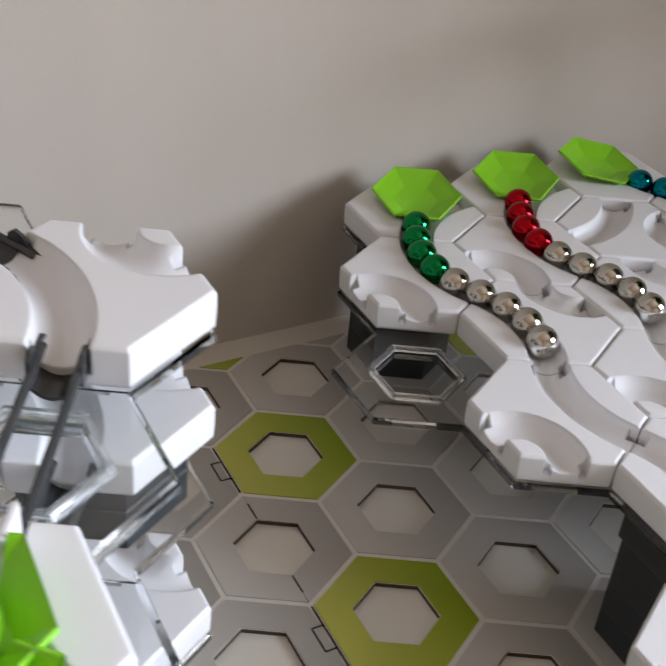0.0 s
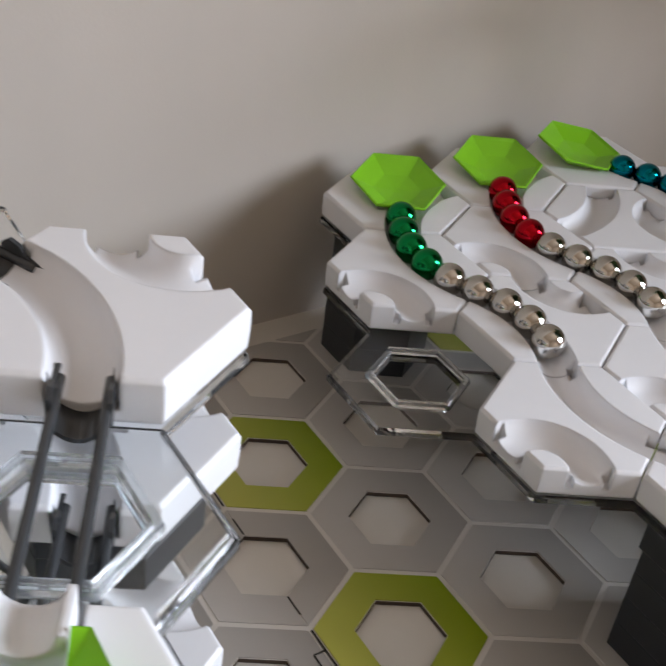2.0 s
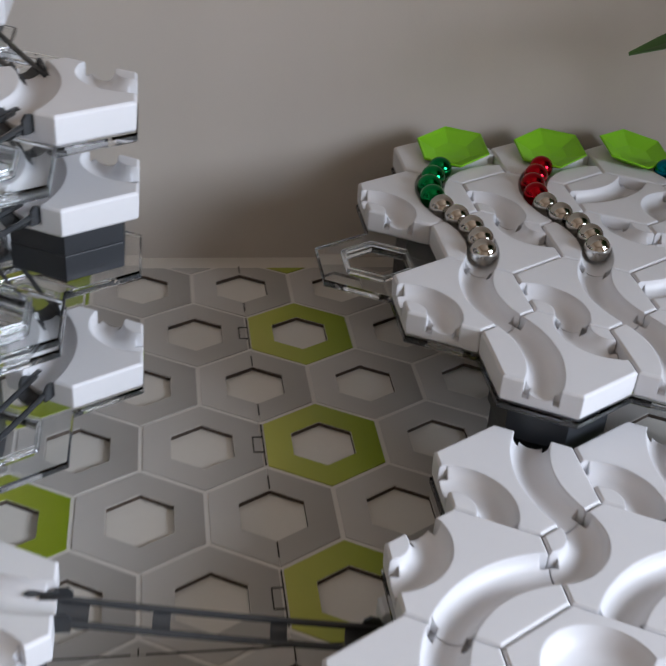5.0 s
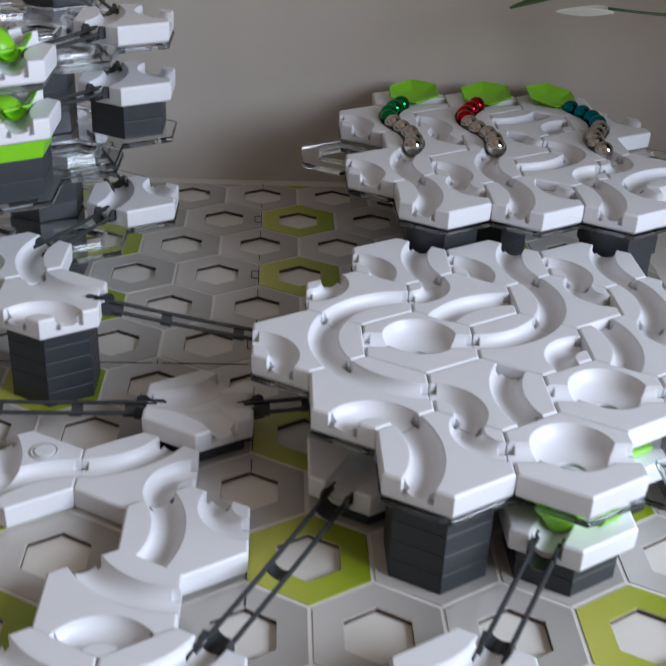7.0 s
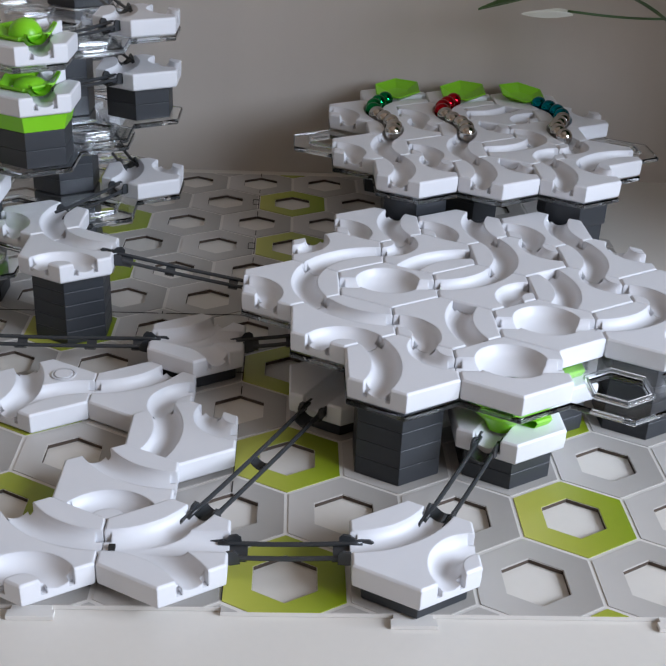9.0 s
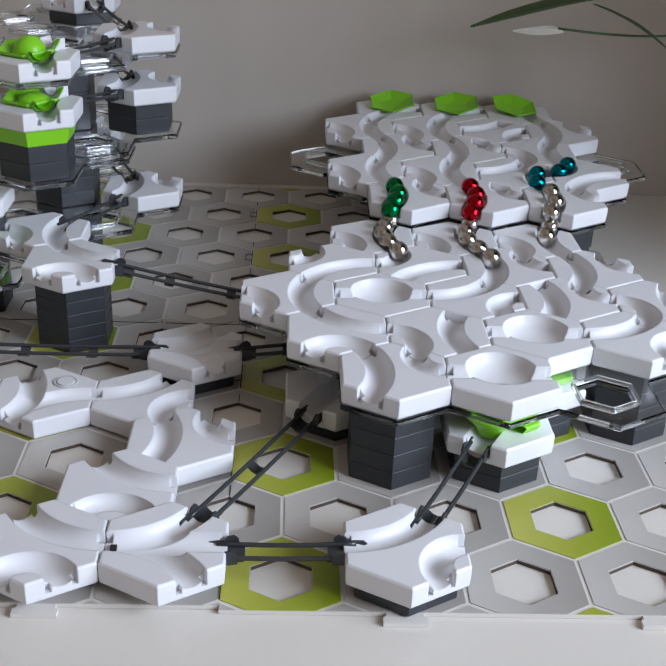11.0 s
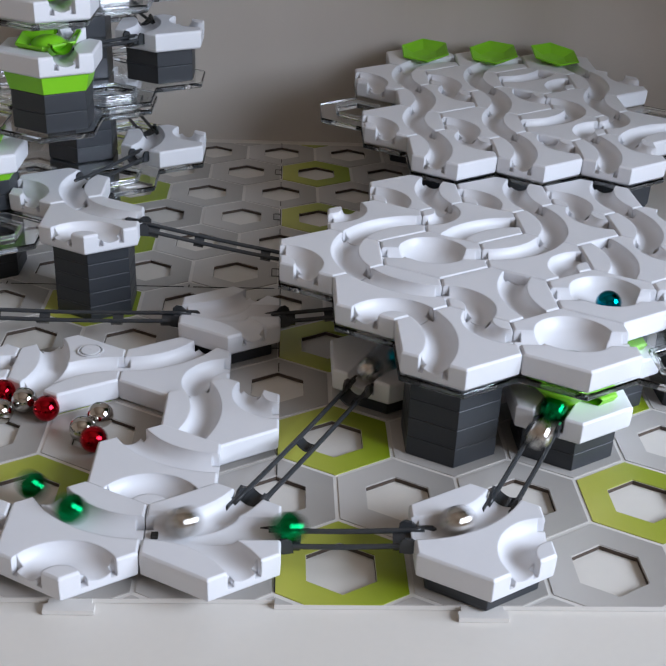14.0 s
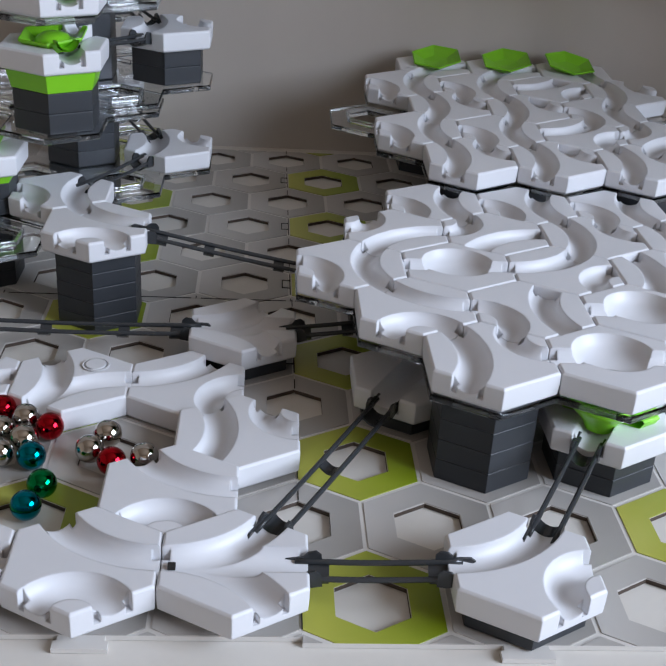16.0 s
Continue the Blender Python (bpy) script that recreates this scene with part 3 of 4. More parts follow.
for c, drop in (((1.5, 5), 0.0012), ((3.5, 5), 0.0012), ((1.5, 1), 0.0135), ((3.5, 1), 0.0135), ((2.5, 3), 0.0060)):
    top = TOP1 - TILE_H - 0.0040
    if drop < 0.002:
        pillar(cell(*c), 0.0, top - drop, 5)
        continue
    # a wide collar under the plate slides down over the pillar when the plate tips
    pillar(cell(*c), 0.0, top - drop, 4, apothem=0.0178)
    bm = bmesh.new()
    collar = 0.0150
    r = 0.0192 / math.cos(radians(30))
    loft(bm, [hex_ring(r * 0.94, -collar), hex_ring(r * 0.985, -collar), hex_ring(r, -collar + 0.0006), hex_ring(r, -0.0004), hex_ring(r * 0.985, 0.0), hex_ring(r * 0.94, 0.0), hex_ring(r * 0.94, -collar + 0.0002)], cap=False)
    sleeve = new("pillar_collar", mesh_of("pillar_collar", bm, DARK))
    sleeve.matrix_basis = Matrix.Translation(cell(*c, top + 0.0004))
    HIGH.append(tagged(sleeve, "dark grey hexagonal collar sliding on a pillar under the high plate", "pillar collar", "pillar collars"))

# ---------------------------------------------------------------- middle plate with the funnels
for c, r in (((1, 0), 4), ((2, 0), 4), ((3, 0), 4), ((0.5, -1), 3), ((1.5, -1), 3), ((2.5, -1), 1), ((3.5, -1), 1), ((0, -2), 4), ((2, -2), 0),
             ((3, -2), 1), ((4, -2), 4), ((0.5, -3), 5), ((1.5, -3), 4), ((3.5, -3), 0), ((1, -4), 1)):
    tile(curve_kind(r), cell(*c), TOP2, label="white plastic curve tile on the middle clear plate", group="tiles of the middle plate")
for c, ways in (((1, -2), (0, 3)), ((2.5, -3), (0, 3)), ((2, -4), (3, 0))):
    funnel = tile(("bowl", ways), cell(*c), TOP2, label="white funnel tile with a round bowl and hole", group="funnel tiles", name="funnel_tile")
    bm = bmesh.new()
    rings = []
    for k in range(15):
        u = k / 14
        w = radians(201 + 58 * u)
        thick = 0.0020 * (1 - u) + 0.0004
        r0 = 0.0142 - 0.0056 * u
        high = 0.0002 - 0.0040 * u ** 1.5
        rings.append([Vector((r * math.cos(w), r * math.sin(w), z)) for r, z in ((r0 - 0.0012, -0.0088), (r0, high - 0.0006), (r0 + 0.5 * thick, high), (r0 + thick, high - 0.0006), (r0 + thick + 0.0016, -0.0088))])
    loft(bm, rings)
    bmesh.ops.recalc_face_normals(bm, faces=bm.faces)
    part("fin", bm, WHITE, funnel, "curved guide fin between channel and bowl")
for c in ((1, -4), (1, 0), (3, 0), (3.5, -3)):
    pillar(cell(*c), 0.0, TOP2 - TILE_H - 0.0040, 4)

# ---------------------------------------------------------------- under the middle plate
TOP0 = 0.0148
CATCH = 0.0270


def catcher(i, j, w, cone=True):
    """A white catch tile on spacers with a green funnel over it."""
    top = CATCH
    tile(((w, (w + 3) % 6),), cell(i, j), top, label="white catch tile on dark spacers below the funnel", group="catch tiles", name="catch_tile")
    pillar(cell(i, j), 0.0, top - TILE_H - 0.0002, 2, apothem=0.0200)
    if not cone:
        return
    bm = bmesh.new()
    n = 28
    prof = [(0.0058, -0.0040), (0.0078, 0.0004), (0.0135, 0.0062), (0.0160, 0.0090), (0.0158, 0.0096), (0.0120, 0.0068), (0.0055, 0.0000)]
    loft(bm, [[Vector((r * math.cos(t), r * math.sin(t), z)) for t in [2 * math.pi * q / n for q in range(n)]] for r, z in prof], cap=False)
    ob = new("green_funnel")
    ob.matrix_basis = Matrix.Translation(cell(i, j, top) + ALL_WAYS[w] * 0.0075)
    tagged(ob, "lime green plastic funnel on a white catch tile", "funnel", "green funnels")
    part("cone", bm, GREEN, ob, smooth=True)
    bm = bmesh.new()
    loft(bm, [hex_ring(0.0200, 0.0002), hex_ring(0.0215, 0.0030), hex_ring(0.0205, 0.0038)])
    bmesh.ops.translate(bm, verts=bm.verts, vec=-ALL_WAYS[w] * 0.0075)
    bmesh.ops.bisect_plane(bm, geom=bm.verts[:] + bm.edges[:] + bm.faces[:], plane_co=(0, 0, 0), plane_no=ALL_WAYS[w], clear_outer=True)
    part("flange", bm, GREEN, ob)


catcher(2, -4, 4)
catcher(1, -2, 3, False)
catcher(2.5, -3, 3)

FLOOR_LABEL = "white plastic curve tile lying on the base board"
for c, r, top in (((-2, -6), 5, TOP0), ((-1.5, -5), 5, 0.0142), ((-1, -4), 1, 0.0130), ((-1.5, -3), 0, 0.0112), ((-3.5, -3), 0, 0.0112), ((-3, -6), 5, TOP0)):
    tile(curve_kind(r), cell(*c), top, "white", max(0.0004, top - TILE_H - 0.0002), FLOOR_LABEL, "tiles on the board")
MERGE = tile(((3, 1), (3, 0), (3, 5)), cell(-1, -6), TOP0, "white", TOP0 - TILE_H - 0.0002, "white three-way merging tile lying on the base board", "tiles on the board")
bm = bmesh.new()
add_box(bm, pose(-0.0212, 0.0016, -0.0049), 0.0026, 0.0024, 0.0016)
part("magnet", bm, SEAM, MERGE, "small black magnet set into the groove")
tile(((0, 4), (2, 4)), cell(-2.5, -3), 0.0112, "white", 0.0005, "white junction tile with a round button on it", "tiles on the board")
tile(curve_kind(0), cell(1, -6), 0.0185, "dark", 0.0185 - TILE_H - 0.0002, "white curve tile on a flat black spacer", "tiles on the board")
tile(((3, 1), (3, 0), (3, 5)), cell(-1, -2), 0.0185, "dark", 0.0185 - TILE_H - 0.0002, "white merging tile on a flat black spacer, in shade", "tiles on the board")
tile(((4, 1), (4, 0)), cell(0.5, -3), 0.0185, "dark", 0.0185 - TILE_H - 0.0002, "white merging tile on a black spacer below the clear plate", "tiles on the board")
bm = bmesh.new()
for r0, r1, z1 in ((0.0052, 0.0062, 0.0004), (0.0, 0.0046, 0.0007)):
    n = 28
    rings = [[Vector((r * math.cos(t), r * math.sin(t), z)) for t in [2 * math.pi * q / n for q in range(n)]] for r, z in ((max(r0, 0.0002), 0.0), (max(r0, 0.0002), z1), (r1, z1), (r1, 0.0))]
    loft(bm, rings, cap=False)
button = new("round_button", mesh_of("round_button", bm, WHITE))
button.matrix_basis = Matrix.Translation(cell(-2.5, -3, 0.0114) + Vector((0.0085, 0.0115, 0)))
tagged(button, "small round white button on the junction tile", "button")

RZ = 0.0042                   # the bars lie this far below a tile's top
rail(side_point(-1, -6, 1, TOP0 - RZ, -0.004), side_point(0.5, -3, 4, 0.0185 - RZ, -0.003), 1)
rail(side_point(-1, -6, 0, TOP0 - RZ, -0.005), side_point(1, -6, 3, 0.0185 - RZ, -0.005), 0)
rail(side_point(1, -6, 1, 0.0185 - RZ, -0.005), side_point(2, -4, 4, CATCH - RZ, -0.005), 0)
rail(side_point(-1, -2, 0, 0.0185 - RZ, -0.005), side_point(1, -2, 3, CATCH - RZ, -0.004), 1)
rail(side_point(-1, -2, 3, 0.0185 - RZ, -0.005), side_point(-4, -2, 0, 0.0185 - RZ, -0.004), 2)
LOWT = 0.0500
rail(side_point(-2.5, -1, 0, LOWT - RZ, -0.005) + Vector((0.0020, 0, 0)), side_point(0.5, -1, 3, 0.0285 - RZ, -0.003), 2)

# ---------------------------------------------------------------- the towers
tile(curve_kind(3), cell(0.5, -1), 0.0285, "dark", 0.0285 - TILE_H - 0.0002, "white curve tile on a black spacer below the clear plate", "tiles on the board")
tile(curve_kind(5), cell(-2.5, -1) + Vector((0.0020, 0, 0)), LOWT, label="white curve tile on a tall dark pillar", group="tower tiles")
pillar(cell(-2.5, -1) + Vector((0.0020, 0, 0)), 0.0, LOWT - TILE_H - 0.0002, 5)
tile(curve_kind(4), cell(-3, 0) + Vector((0.002, 0, 0)), LOWT + 0.0005, label="white curve tile on a clear plate of the tower", group="tower tiles")

T1, T2, T3, T4 = 0.0510, 0.1205, 0.1525, 0.1600
TOWER = plate_cells(-3, 2, 1)
PT = [T1 - TILE_H - 0.0004, 0.0900, T3 - TILE_H - 0.0004]
for z in PT:
    clear_plate(TOWER, z)
pillar(cell(-3, 2), 0.0, PT[0] - 0.0034, 4)
pillar(cell(-3, 2), PT[0] + 0.0002, PT[1] - 0.0034, 5)
pillar(cell(-3, 2), PT[1] + 0.0002, PT[2] - 0.0034, 4)
for z in (T1, T2, T3):
    tile(curve_kind(1), cell(-2, 2), z, label="white curve tile at the edge of a clear tower plate", group="tower tiles")
pillar(cell(-2, 2), PT[1] + 0.0002, T2 - TILE_H - 0.0002, 2)

G1, G2 = 0.1265, 0.1535
SHIFT = Vector((0.002, 0, 0))
PLATE_B = [(-3, 0), (-4, 0), (-3.5, -1), (-4.5, -1), (-4, -2)]
clear_plate(PLATE_B, LOWT - TILE_H)
clear_plate([(-3, 0), (-2.5, 1), (-3.5, 1)], 0.0855)
clear_plate([(-3, 0), (-3.5, 1), (-2.5, 1)], G2 - TILE_H - 0.0004)
pillar(cell(-4, 0) + Vector((0.008, 0, 0)), 0.0, LOWT - TILE_H - 0.0036, 4)
pillar(cell(-3, 0) + SHIFT, 0.0857, 0.1060, 2)
bm = bmesh.new()
loft(bm, [hex_ring(0.0225, 0.0), hex_ring(0.0250, 0.0090), hex_ring(0.0240, 0.0098)])
ob = new("green_collar", mesh_of("green_collar", bm, GREEN))
ob.matrix_basis = Matrix.Translation(cell(-3, 0, 0.1062) + SHIFT)
tagged(ob, "lime green collar under the white launch tile", "collar")
for z in (G1, G2):
    tile(((1, 5),), cell(-3, 0) + SHIFT, z, label="white launch tile with a green insert", group="launch tiles", name="launch_tile")
    dome_dish(cell(-3, 0) + SHIFT, z + 0.0008, 60, 240.0, 0.55 if z == G1 else 1.0)
for z, zz in ((T1, LOWT + 0.0005), (T2, G1), (T3, G2)):
    rail(side_point(-2, 2, 4, z - RZ, -0.005), side_point(-3, 0, 1, zz - RZ, -0.009) + SHIFT, 0)

BACK = [(-3, 4), (-3.5, 5), (-4, 4)]
for z, n in ((0.0640, 4), (0.1290, 4), (T4, 1)):
    tile(curve_kind(4), cell(-3, 4), z, "dark", 0.0085, "white curve tile on a black spacer of the back tower", "tower tiles")
    clear_plate(BACK, z - TILE_H - 0.0089)
pillar(cell(-3.5, 5), 0.0, 0.0640 - TILE_H - 0.0123, 5)
pillar(cell(-3.5, 5), 0.0640 - TILE_H - 0.0087, 0.1290 - TILE_H - 0.0123, 7)
pillar(cell(-3.5, 5), 0.1290 - TILE_H - 0.0087, T4 - TILE_H - 0.0123, 3)
for z, zz in ((T1, 0.0640), (T2, 0.1290), (T3, T4)):
    rail(side_point(-2, 2, 2, z - RZ, -0.005), side_point(-3, 4, 5, zz - RZ, -0.005), 0)
# the column beside, cut by the edge of the view
SIDE = cell(-4, 0) + Vector((0.008, 0, 0))
pillar(SIDE, LOWT - TILE_H + 0.0002, 0.0565, 2)
tile(((1, 4),), SIDE, 0.0720, label="white launch tile with a green insert", group="launch tiles", name="launch_tile")
dome_dish(SIDE, 0.0728, 60)
bm = bmesh.new()
loft(bm, [hex_ring(0.0225, 0.0), hex_ring(0.0245, 0.0044), hex_ring(0.0240, 0.0048)])
ob = new("green_collar", mesh_of("green_collar", bm, GREEN))
ob.matrix_basis = Matrix.Translation((SIDE.x, SIDE.y, 0.0566))
tagged(ob, "lime green collar under the white launch tile", "collar")

# ---------------------------------------------------------------- the plant beside the run
def leaf_blade(bm, base, tip, width, droop, fold=0.25, n=9):
    """A lance-shaped blade from base to tip, folded along its midrib and hanging a little."""
    d = tip - base
    side = d.cross(Vector((0, 0, 1))).normalized()
    up = side.cross(d).normalized()
    left, mid, right = [], [], []
    for k in range(n + 1):
        u = k / n
        w = width * math.sin(math.pi * u ** 0.8) ** 0.8 * (1 - 0.25 * u) if 0 < u < 1 else 0.0004
        q = base + d * u + Vector((0, 0, droop * math.sin(math.pi * u)))
        ripple = 0.04 * width * math.sin(9 * u)
        left.append(bm.verts.new(q + side * w + up * (fold * w + ripple)))
        mid.append(bm.verts.new(q))
        right.append(bm.verts.new(q - side * w + up * (fold * w - ripple)))
    for k in range(n):
        bm.faces.new((left[k], mid[k], mid[k + 1], left[k + 1]))
        bm.faces.new((mid[k], right[k], right[k + 1], mid[k + 1]))
    got = bmesh.ops.extrude_face_region(bm, geom=bm.faces[:])
    bmesh.ops.translate(bm, verts=[v for v in got["geom"] if isinstance(v, bmesh.types.BMVert)], vec=-up * 0.0005)
    bmesh.ops.recalc_face_normals(bm, faces=bm.faces)


plant = new("peace_lily")
plant.matrix_basis = Matrix.Translation((0.545, -0.05, -0.0024))
tagged(plant, "peace lily with a white flower and an added unseen leaf crown for shade", "potted plant")
ROOT = plant.matrix_basis.translation.copy()
bm = bmesh.new()
prof = [(0.062, 0.0), (0.066, 0.004), (0.086, 0.130), (0.092, 0.132), (0.092, 0.146), (0.085, 0.146), (0.082, 0.128)]
loft(bm, [[Vector((r * math.cos(w), r * math.sin(w), z)) for w in [2 * math.pi * k / 32 for k in range(32)]] for r, z in prof])
part("pot", bm, POT, plant, "terracotta pot", True)
rnd = random.Random(7)


def stalk(points, r, name="stem"):
    bm = bmesh.new()
    sweep(bm, points, r, 7)
    part(name, bm, STEM, plant, smooth=True)


def arc(a, b, lift, n=10):
    return [a.lerp(b, k / n) + Vector((0, 0, lift * math.sin(math.pi * k / n))) for k in range(n + 1)]


# dense crown out of view, added to shade the right of the back wall
for k in range(190):
    w = 2.4 * k
    out = rnd.uniform(0.03, 0.17)
    knee = Vector((out * math.cos(w), out * math.sin(w), rnd.uniform(0.37, 0.74)))
    stalk(arc(Vector((0.02 * math.cos(w), 0.02 * math.sin(w), 0.13)), knee, 0.02), 0.0022)
    length = rnd.uniform(0.15, 0.24)
    reach = min(length * 0.8, 0.235 - out)
    bm = bmesh.new()
    leaf_blade(bm, knee, knee + Vector((reach * math.cos(w), reach * math.sin(w), rnd.uniform(-0.06, 0.05))), rnd.uniform(0.034, 0.050), 0.02)
    part("leaf", bm, LEAF, plant)
# the leaf and the flower that hang over the launchers
stalk(arc(Vector((-0.02, 0.0, 0.13)), Vector((0.315, 0.150, 0.172)) - ROOT, 0.10), 0.0020)
bm = bmesh.new()
leaf_blade(bm, Vector((0.315, 0.150, 0.172)) - ROOT, Vector((0.1195, 0.136, 0.1525)) - ROOT, 0.023, 0.012, 0.15, 14)
part("leaf", bm, LEAF, plant)
stalk(arc(Vector((-0.01, 0.02, 0.13)), Vector((0.30, 0.168, 0.150)) - ROOT, 0.09) + arc(Vector((0.29, 0.168, 0.1470)) - ROOT, Vector((0.185, 0.160, 0.1490)) - ROOT, -0.003), 0.0009, "flower_stem")
bm = bmesh.new()
leaf_blade(bm, Vector((0.189, 0.160, 0.1465)) - ROOT, Vector((0.154, 0.163, 0.1455)) - ROOT, 0.0062, -0.002, 0.9, 12)
part("flower", bm, PETAL, plant, "white flower sheath")
bm = bmesh.new()
leaf_blade(bm, Vector((0.262, 0.150, 0.139)) - ROOT, Vector((0.205, 0.150, 0.168)) - ROOT, 0.006, 0.003, 0.3, 10)
part("leaf", bm, LEAF, plant)

# ---------------------------------------------------------------- marbles
MR = 0.0058


def marble(mat, colour, at=None):
    bm = bmesh.new()
    bmesh.ops.create_uvsphere(bm, u_segments=32, v_segments=18, radius=MR)
    if colour not in FEET:
        FEET[colour] = mesh_of("marble", bm, mat, True)
    ob = new("marble", FEET[colour])
    return tagged(ob, f"shiny metallic {colour} marble in the run", "marble", f"{colour} marbles")


def way_of(steps, top):
    """The line of a marble's centre through tiles, each step: cell, side in, side out."""
    out = []
    for c, a, b in steps:
        for q in groove_line(a, b, 0, 14):
            v = cell(*c, top + RIDE - 0.0003) + q
            if not out or (v - out[-1]).length > 1e-5:
                out.append(v)
    return out


def measured(line):
    s = [0.0]
    for a, b in zip(line, line[1:]):
        s.append(s[-1] + (b - a).length)
    return s


def along(line, sums, s):
    s = max(0.0, min(s, sums[-1] - 1e-6))
    k = 0
    while sums[k + 1] < s:
        k += 1
    return line[k].lerp(line[k + 1], (s - sums[k]) / (sums[k + 1] - sums[k]))


START = {
    "green": way_of([((1.5, 5), 1, 4), ((1, 4), 1, 5), ((1.5, 3), 2, 4), ((1, 2), 1, 5), ((1.5, 1), 2, 4)], TOP1),
    "red": way_of([((2.5, 5), 1, 4), ((2, 4), 1, 5), ((2.5, 3), 2, 4), ((2, 2), 1, 5), ((2.5, 1), 2, 4)], TOP1),
    "blue": way_of([((3.5, 5), 2, 5), ((4, 4), 2, 4), ((3.5, 3), 1, 5), ((4, 2), 2, 3), ((3, 2), 0, 5), ((3.5, 1), 2, 4)], TOP1),
}
LOWER = {
    "green": way_of([((1, 0), 1, 5), ((1.5, -1), 2, 3), ((0.5, -1), 0, 4), ((0, -2), 1, 5), ((0.5, -3), 2, 0), ((1.5, -3), 3, 4), ((1, -4), 1, 0)], TOP2),
    "red": way_of([((2, 0), 1, 5), ((2.5, -1), 2, 4), ((2, -2), 1, 3)], TOP2),
    "blue": way_of([((3, 0), 1, 5), ((3.5, -1), 2, 4), ((3, -2), 1, 0), ((4, -2), 3, 4), ((3.5, -3), 1, 3)], TOP2),
}
COLOURS = {"green": M_GREEN, "red": M_RED, "blue": M_BLUE}
HEAD = {"green": 0.130, "red": 0.127, "blue": 0.130}
MARBLES = []
for colour in ("green", "red", "blue"):
    line = START[colour]
    sums = measured(line)
    for k in range(9):
        ob = marble(STEEL, "silver") if k < 5 else marble(COLOURS[colour], colour)
        ob.matrix_basis = Matrix.Translation(along(line, sums, HEAD[colour] - k * 0.0112))
        MARBLES.append(ob)


CHAIN = {  # seconds and the way gone of the first and the last marble of each line
    "green": [(11.3, 0.364, 0.256), (11.6, 0.4207, 0.3149), (11.9, 0.4990, 0.3696), (12.2, 0.565, 0.4296), (12.5, 0.63, 0.4812), (13.0, 0.72, 0.545)],
    "red": [(11.3, 0.3764, 0.2531), (11.6, 0.455, 0.3113), (11.9, 0.54, 0.3733), (12.2, 0.62, 0.44)],
    "blue": [(11.3, 0.3419, 0.1870), (11.6, 0.4018, 0.2484), (11.9, 0.4442, 0.3258), (12.2, 0.52, 0.3944), (12.5, 0.60, 0.4308), (12.9, 0.68, 0.49)],
}
# when each marble of a line leaves below its funnel, first five silver, then four coloured
LEAVES = {
    "green": [12.58, 12.72, 12.98, 13.70, 13.95, 13.08, 13.20, 13.48, 14.02],
    "red": [11.98, 12.20, 12.32, 12.50, 12.90, 12.10, 12.42, 12.62, 13.02],
    "blue": [12.98, 13.08, 13.20, 13.57, 14.03, 14.10, 14.35, 14.50, 14.62],
}
BOWLS = {"green": ((2, -4), math.pi, 1), "red": ((1, -2), 0.0, 1), "blue": ((2.5, -3), 0.0, 1)}
RELEASE = 9.60


def run_out(steps):
    """A line through points and tile grooves: each step is a place, or a cell with its sides and top."""
    out = []
    for st in steps:
        if isinstance(st, Vector):
            out.append(st)
        else:
            c, a, b, top = st
            out += [cell(*c, top + RIDE - 0.0003) + q for q in groove_line(a, b, 0, 10)]
    return out


def bend(points):
    """The same line with no doubled points."""
    return [q for k, q in enumerate(points) if k == 0 or (q - points[k - 1]).length > 1e-5]


END_RUN = [((-1, -6), 0, 3, TOP0), ((-2, -6), 0, 2, TOP0)]
OUTRUN = {
    "green": bend(run_out([cell(2, -4, CATCH + 0.002), ((1, -6), 1, 3, 0.0185)] + END_RUN + [cell(-2.5, -5, MR + 0.002) + Vector((0.013, -0.013, 0))])),
    "blue": bend(run_out([cell(2.5, -3, CATCH + 0.001), cell(1.5, -3, 0.0210), ((0.5, -3), 0, 4, 0.0185), ((-1, -6), 1, 3, TOP0), ((-2, -6), 0, 2, TOP0), cell(-2.5, -5, MR + 0.002) + Vector((0.013, -0.013, 0))])),
    "red": bend(run_out([cell(1, -2, CATCH + 0.001), side_point(-1, -2, 0, 0.0200), side_point(-1, -2, 3, 0.0195), cell(-4, -2, 0.0185), cell(-4.6, -2.6, 0.0175), cell(-4.4, -3.6, 0.012), cell(-3.7, -4, MR)])),
}
LEAD = {"green": 0.025, "blue": 0.120, "red": 0.062}      # way from the start of the line to the place of the leaving times
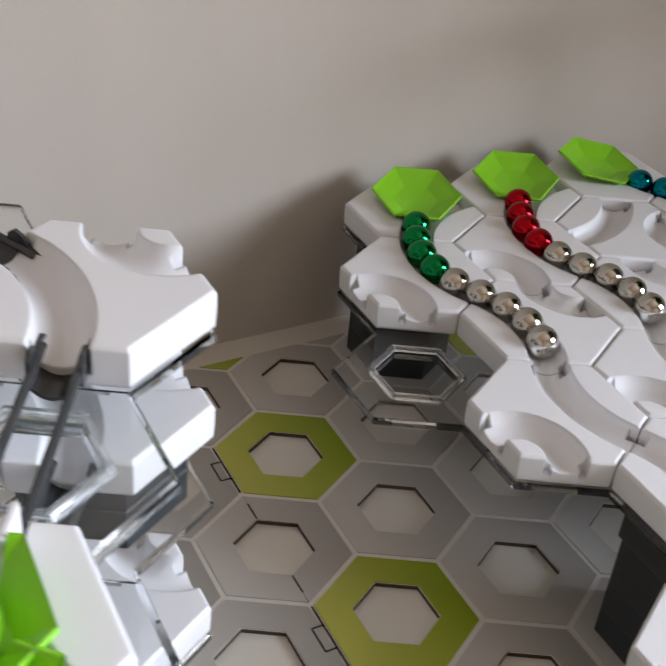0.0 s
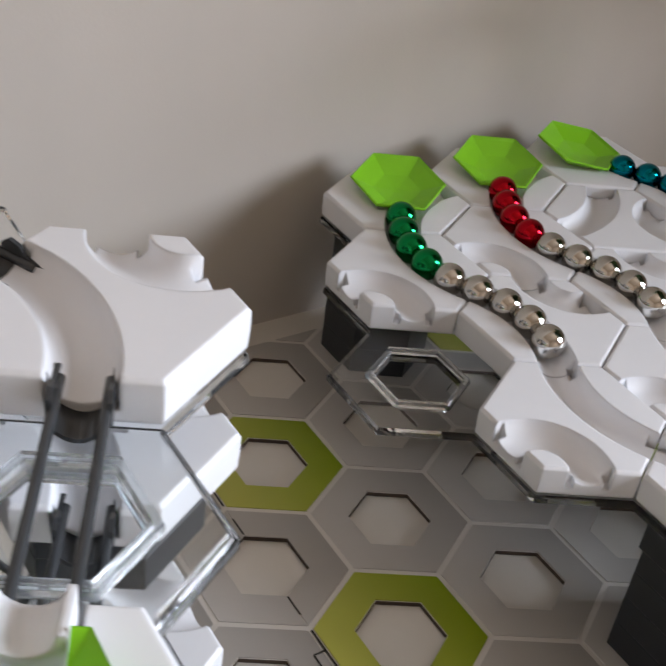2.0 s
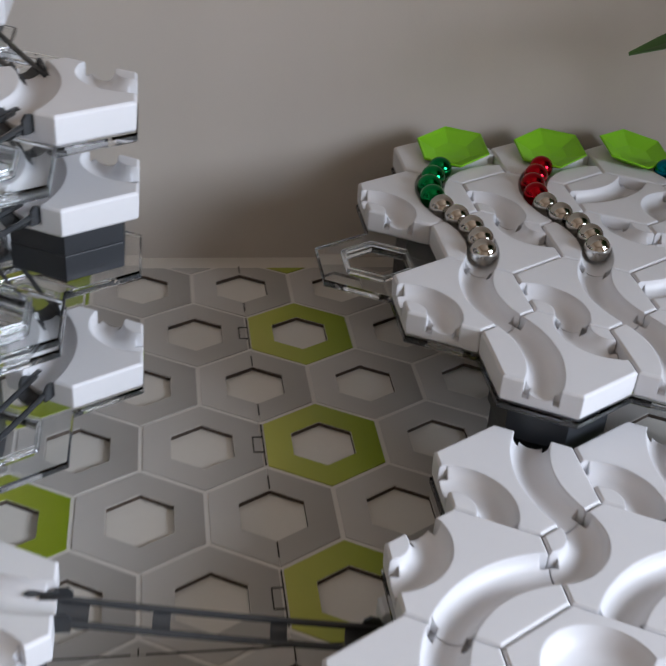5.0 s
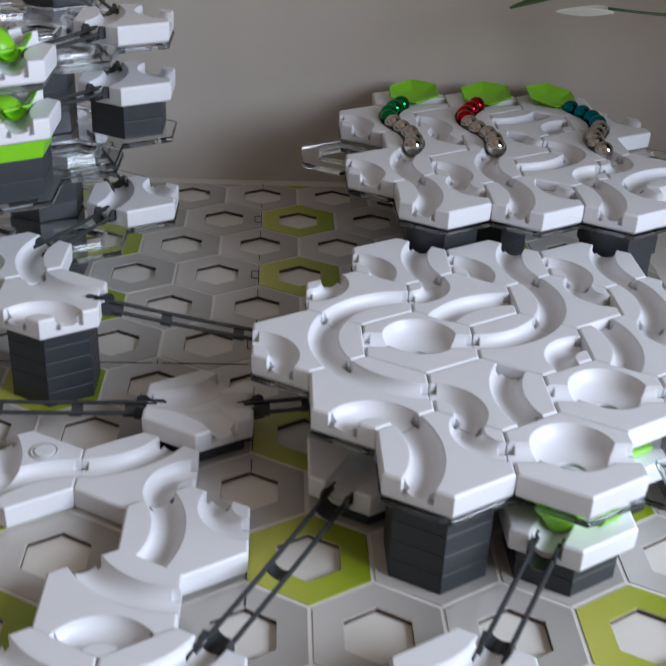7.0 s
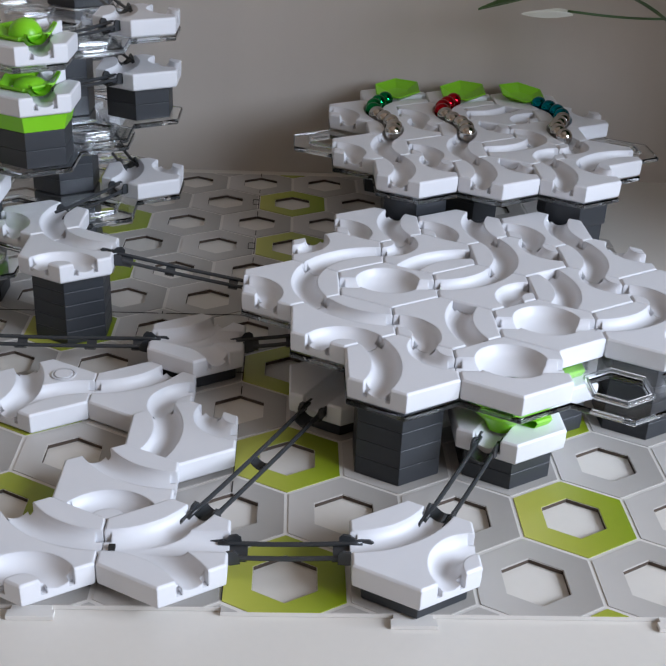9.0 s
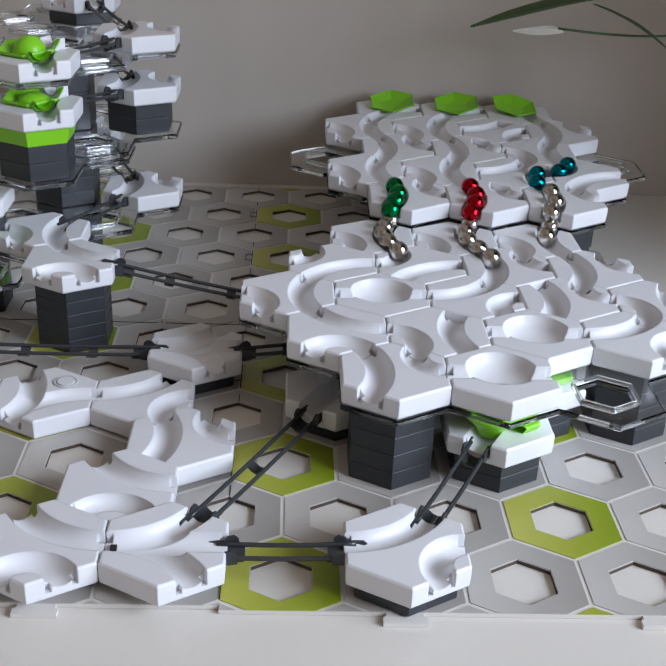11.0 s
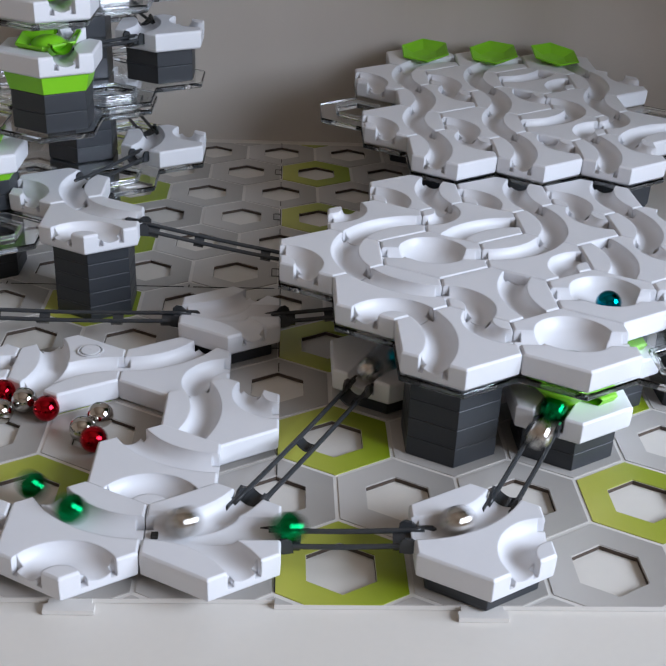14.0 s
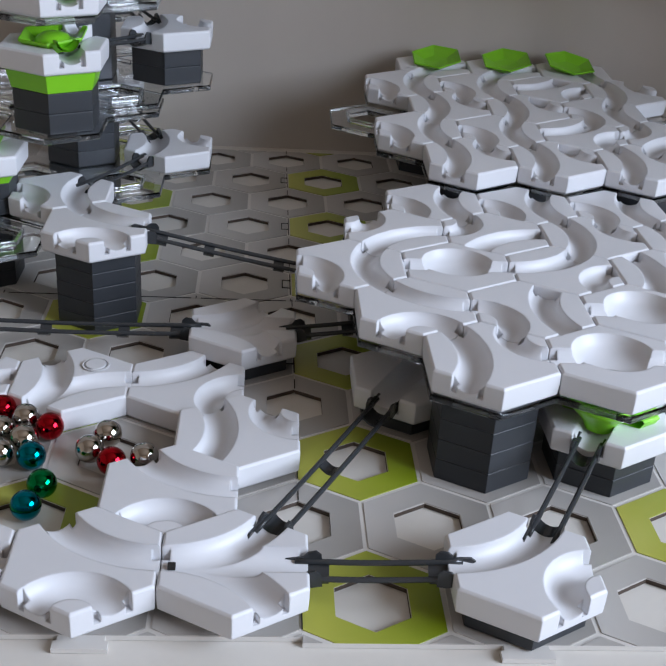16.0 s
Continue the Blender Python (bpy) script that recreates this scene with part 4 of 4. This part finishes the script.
REST = {
    "red": [(20.0, (-0.1015, -0.166, 0)), (20.0, (-0.1367, -0.1546, 0)), (20.0, (-0.1451, -0.1643, 0)), (20.0, (-0.1071, -0.1776, 0)), (20.0, (-0.1342, -0.171, 0)), (20.0, (-0.1476, -0.148, 0)), (20.0, (-0.1257, -0.1614, 0)), (20.0, (-0.0974, -0.1859, 0)), (20.0, (-0.1598, -0.1439, 0))],
    "green": [(20.0, (-0.1726, -0.1451, 0)), (20.0, (-0.1855, -0.145, 0)), (20.0, (-0.1985, -0.145, 0)), (20.0, (-0.158, -0.1585, 0)), (20.0, (-0.1715, -0.1585, 0)), (20.0, (-0.185, -0.1585, 0)), (20.0, (-0.1985, -0.1585, 0)), (15.1, (-0.124, -0.174, 0), (-0.122, -0.199, 1)), (20.0, (-0.158, -0.172, 0))],
    "blue": [(20.0, (-0.1715, -0.172, 0)), (20.0, (-0.185, -0.172, 0)), (20.0, (-0.1985, -0.172, 0)), (20.0, (-0.1416, -0.1815, 0)), (20.0, (-0.085, -0.1824, 0)), (20.0, (-0.158, -0.1855, 0)), (20.0, (-0.1715, -0.1855, 0)), (20.0, (-0.1289, -0.1833, 0)), (20.0, (-0.1253, -0.213, 1))],
}


def chain_place(colour, k, t):
    rows = CHAIN[colour]
    u = k / 8
    s0 = HEAD[colour] - k * 0.0112
    if t <= RELEASE:
        return s0
    first = rows[0][1] * (1 - u) + rows[0][2] * u
    if t <= rows[0][0]:
        return s0 + (first - s0) * ((t - RELEASE) / (rows[0][0] - RELEASE)) ** 1.6
    for a, b in zip(rows, rows[1:]):
        if t <= b[0] or b is rows[-1]:
            w = (t - a[0]) / (b[0] - a[0])
            return (a[1] + (b[1] - a[1]) * w) * (1 - u) + (a[2] + (b[2] - a[2]) * w) * u
    return s0


def marble_rows(colour, k):
    level = START[colour] + LOWER[colour]
    sums = measured(level)

    def run_line(t):
        m = tip(t)
        return [m @ q for q in START[colour]] + LOWER[colour]
    line = run_line(0.0)
    out = OUTRUN[colour]
    out_sums = measured(out)
    c, angle, spin = BOWLS[colour]
    middle = cell(*c, TOP2)
    leave = LEAVES[colour][k] - LEAD[colour] / 0.26
    enter = RELEASE
    while chain_place(colour, k, enter) < sums[-1] and enter < 13.2:
        enter += 1 / 60
    enter = min(enter, leave - 0.12)
    rest = REST[colour][k]
    places = [Vector((x, y, MR - (0.0022 if z else 0.0))) for x, y, z in rest[1:]]
    rows = [(0.0, along(line, sums, chain_place(colour, k, 0)))]
    arrive = None
    n = 0
    for f in range(int(9.4 * 30), 481):
        t = f / 30
        fast = t < 11.4 or enter - 0.1 < t < leave + 1.6
        if not fast and f % 3 and f < 480:
            continue
        if t < enter:
            q = along(run_line(t), sums, chain_place(colour, k, t))
        elif t < leave:
            w = (t - enter) / (leave - enter)
            r = 0.0165 * (1 - w) ** 0.6 + 0.0012
            a = angle + spin * 2 * math.pi * 2.2 * (t - enter)
            r = min(r, 0.0112 if t - enter > 0.08 else 0.0165)
            depth = 0.0046 + 0.0050 * (1 - r / 0.0165)
            if leave - t < 0.08:
                depth += 0.016 * (1 - (leave - t) / 0.08)
            r *= 0.74 + 0.26 * math.sin(a)
            q = middle + Vector((r * math.cos(a), r * math.sin(a) + 0.0016 * min(1.0, (leave - t) / 0.1), RIDE + 0.0035 - depth))
        else:
            g = t - leave
            s = 0.25 * g + (0.06 if colour == "red" else 0.03) * g * g
            if s < out_sums[-1]:
                q = along(out, out_sums, s)
            else:
                if arrive is None:
                    arrive = t
                g = t - arrive
                a, b = out[-1], places[0]
                w = min(1.0, g / 0.55)
                w = 1 - (1 - w) ** 2
                q = a.lerp(b, w)
                if len(places) > 1 and t > rest[0]:
                    w = min(1.0, (t - rest[0]) / 0.8)
                    q = b.lerp(places[1], w * w * (3 - 2 * w))
        if n and (q - rows[-1][1]).length < 1e-6 and f < 480:
            continue
        rows.append((t, q))
        n += 1
    rows.append((16.0, rows[-1][1])) if rows[-1][0] < 16.0 else None
    return rows


HINGE = Vector((0.125, 3 * H, TOP1))
TIP_START, TIP_END = 9.50, 9.80


def tip(t):
    """How the high plate lies at a time: level, then tipped forwards on to the edge of the middle plate."""
    w = max(0.0, min(1.0, (t - TIP_START) / (TIP_END - TIP_START)))
    w = w * w
    return Matrix.Translation(HINGE + Vector((0, 0, -0.0032 * w))) @ Matrix.Rotation(radians(3.3) * w, 4, "X") @ Matrix.Translation(-HINGE)


def motions():
    for ob in HIGH:
        home = ob.matrix_basis.copy()
        times = [0.0, TIP_START - 0.1] + [TIP_START + (TIP_END - TIP_START) * k / 9 for k in range(10)] + [TIP_END + 0.1, 16.0]
        walk(ob, [(t, tip(t) @ home) for t in times])
    for n, ob in enumerate(MARBLES):
        colour, k = ("green", "red", "blue")[n // 9], n % 9
        rows = marble_rows(colour, k)
        full = [rows[0], (9.35, rows[0][1])] + rows[1:]
        walk(ob, [(t, Matrix.Translation(q)) for t, q in full])


motions()
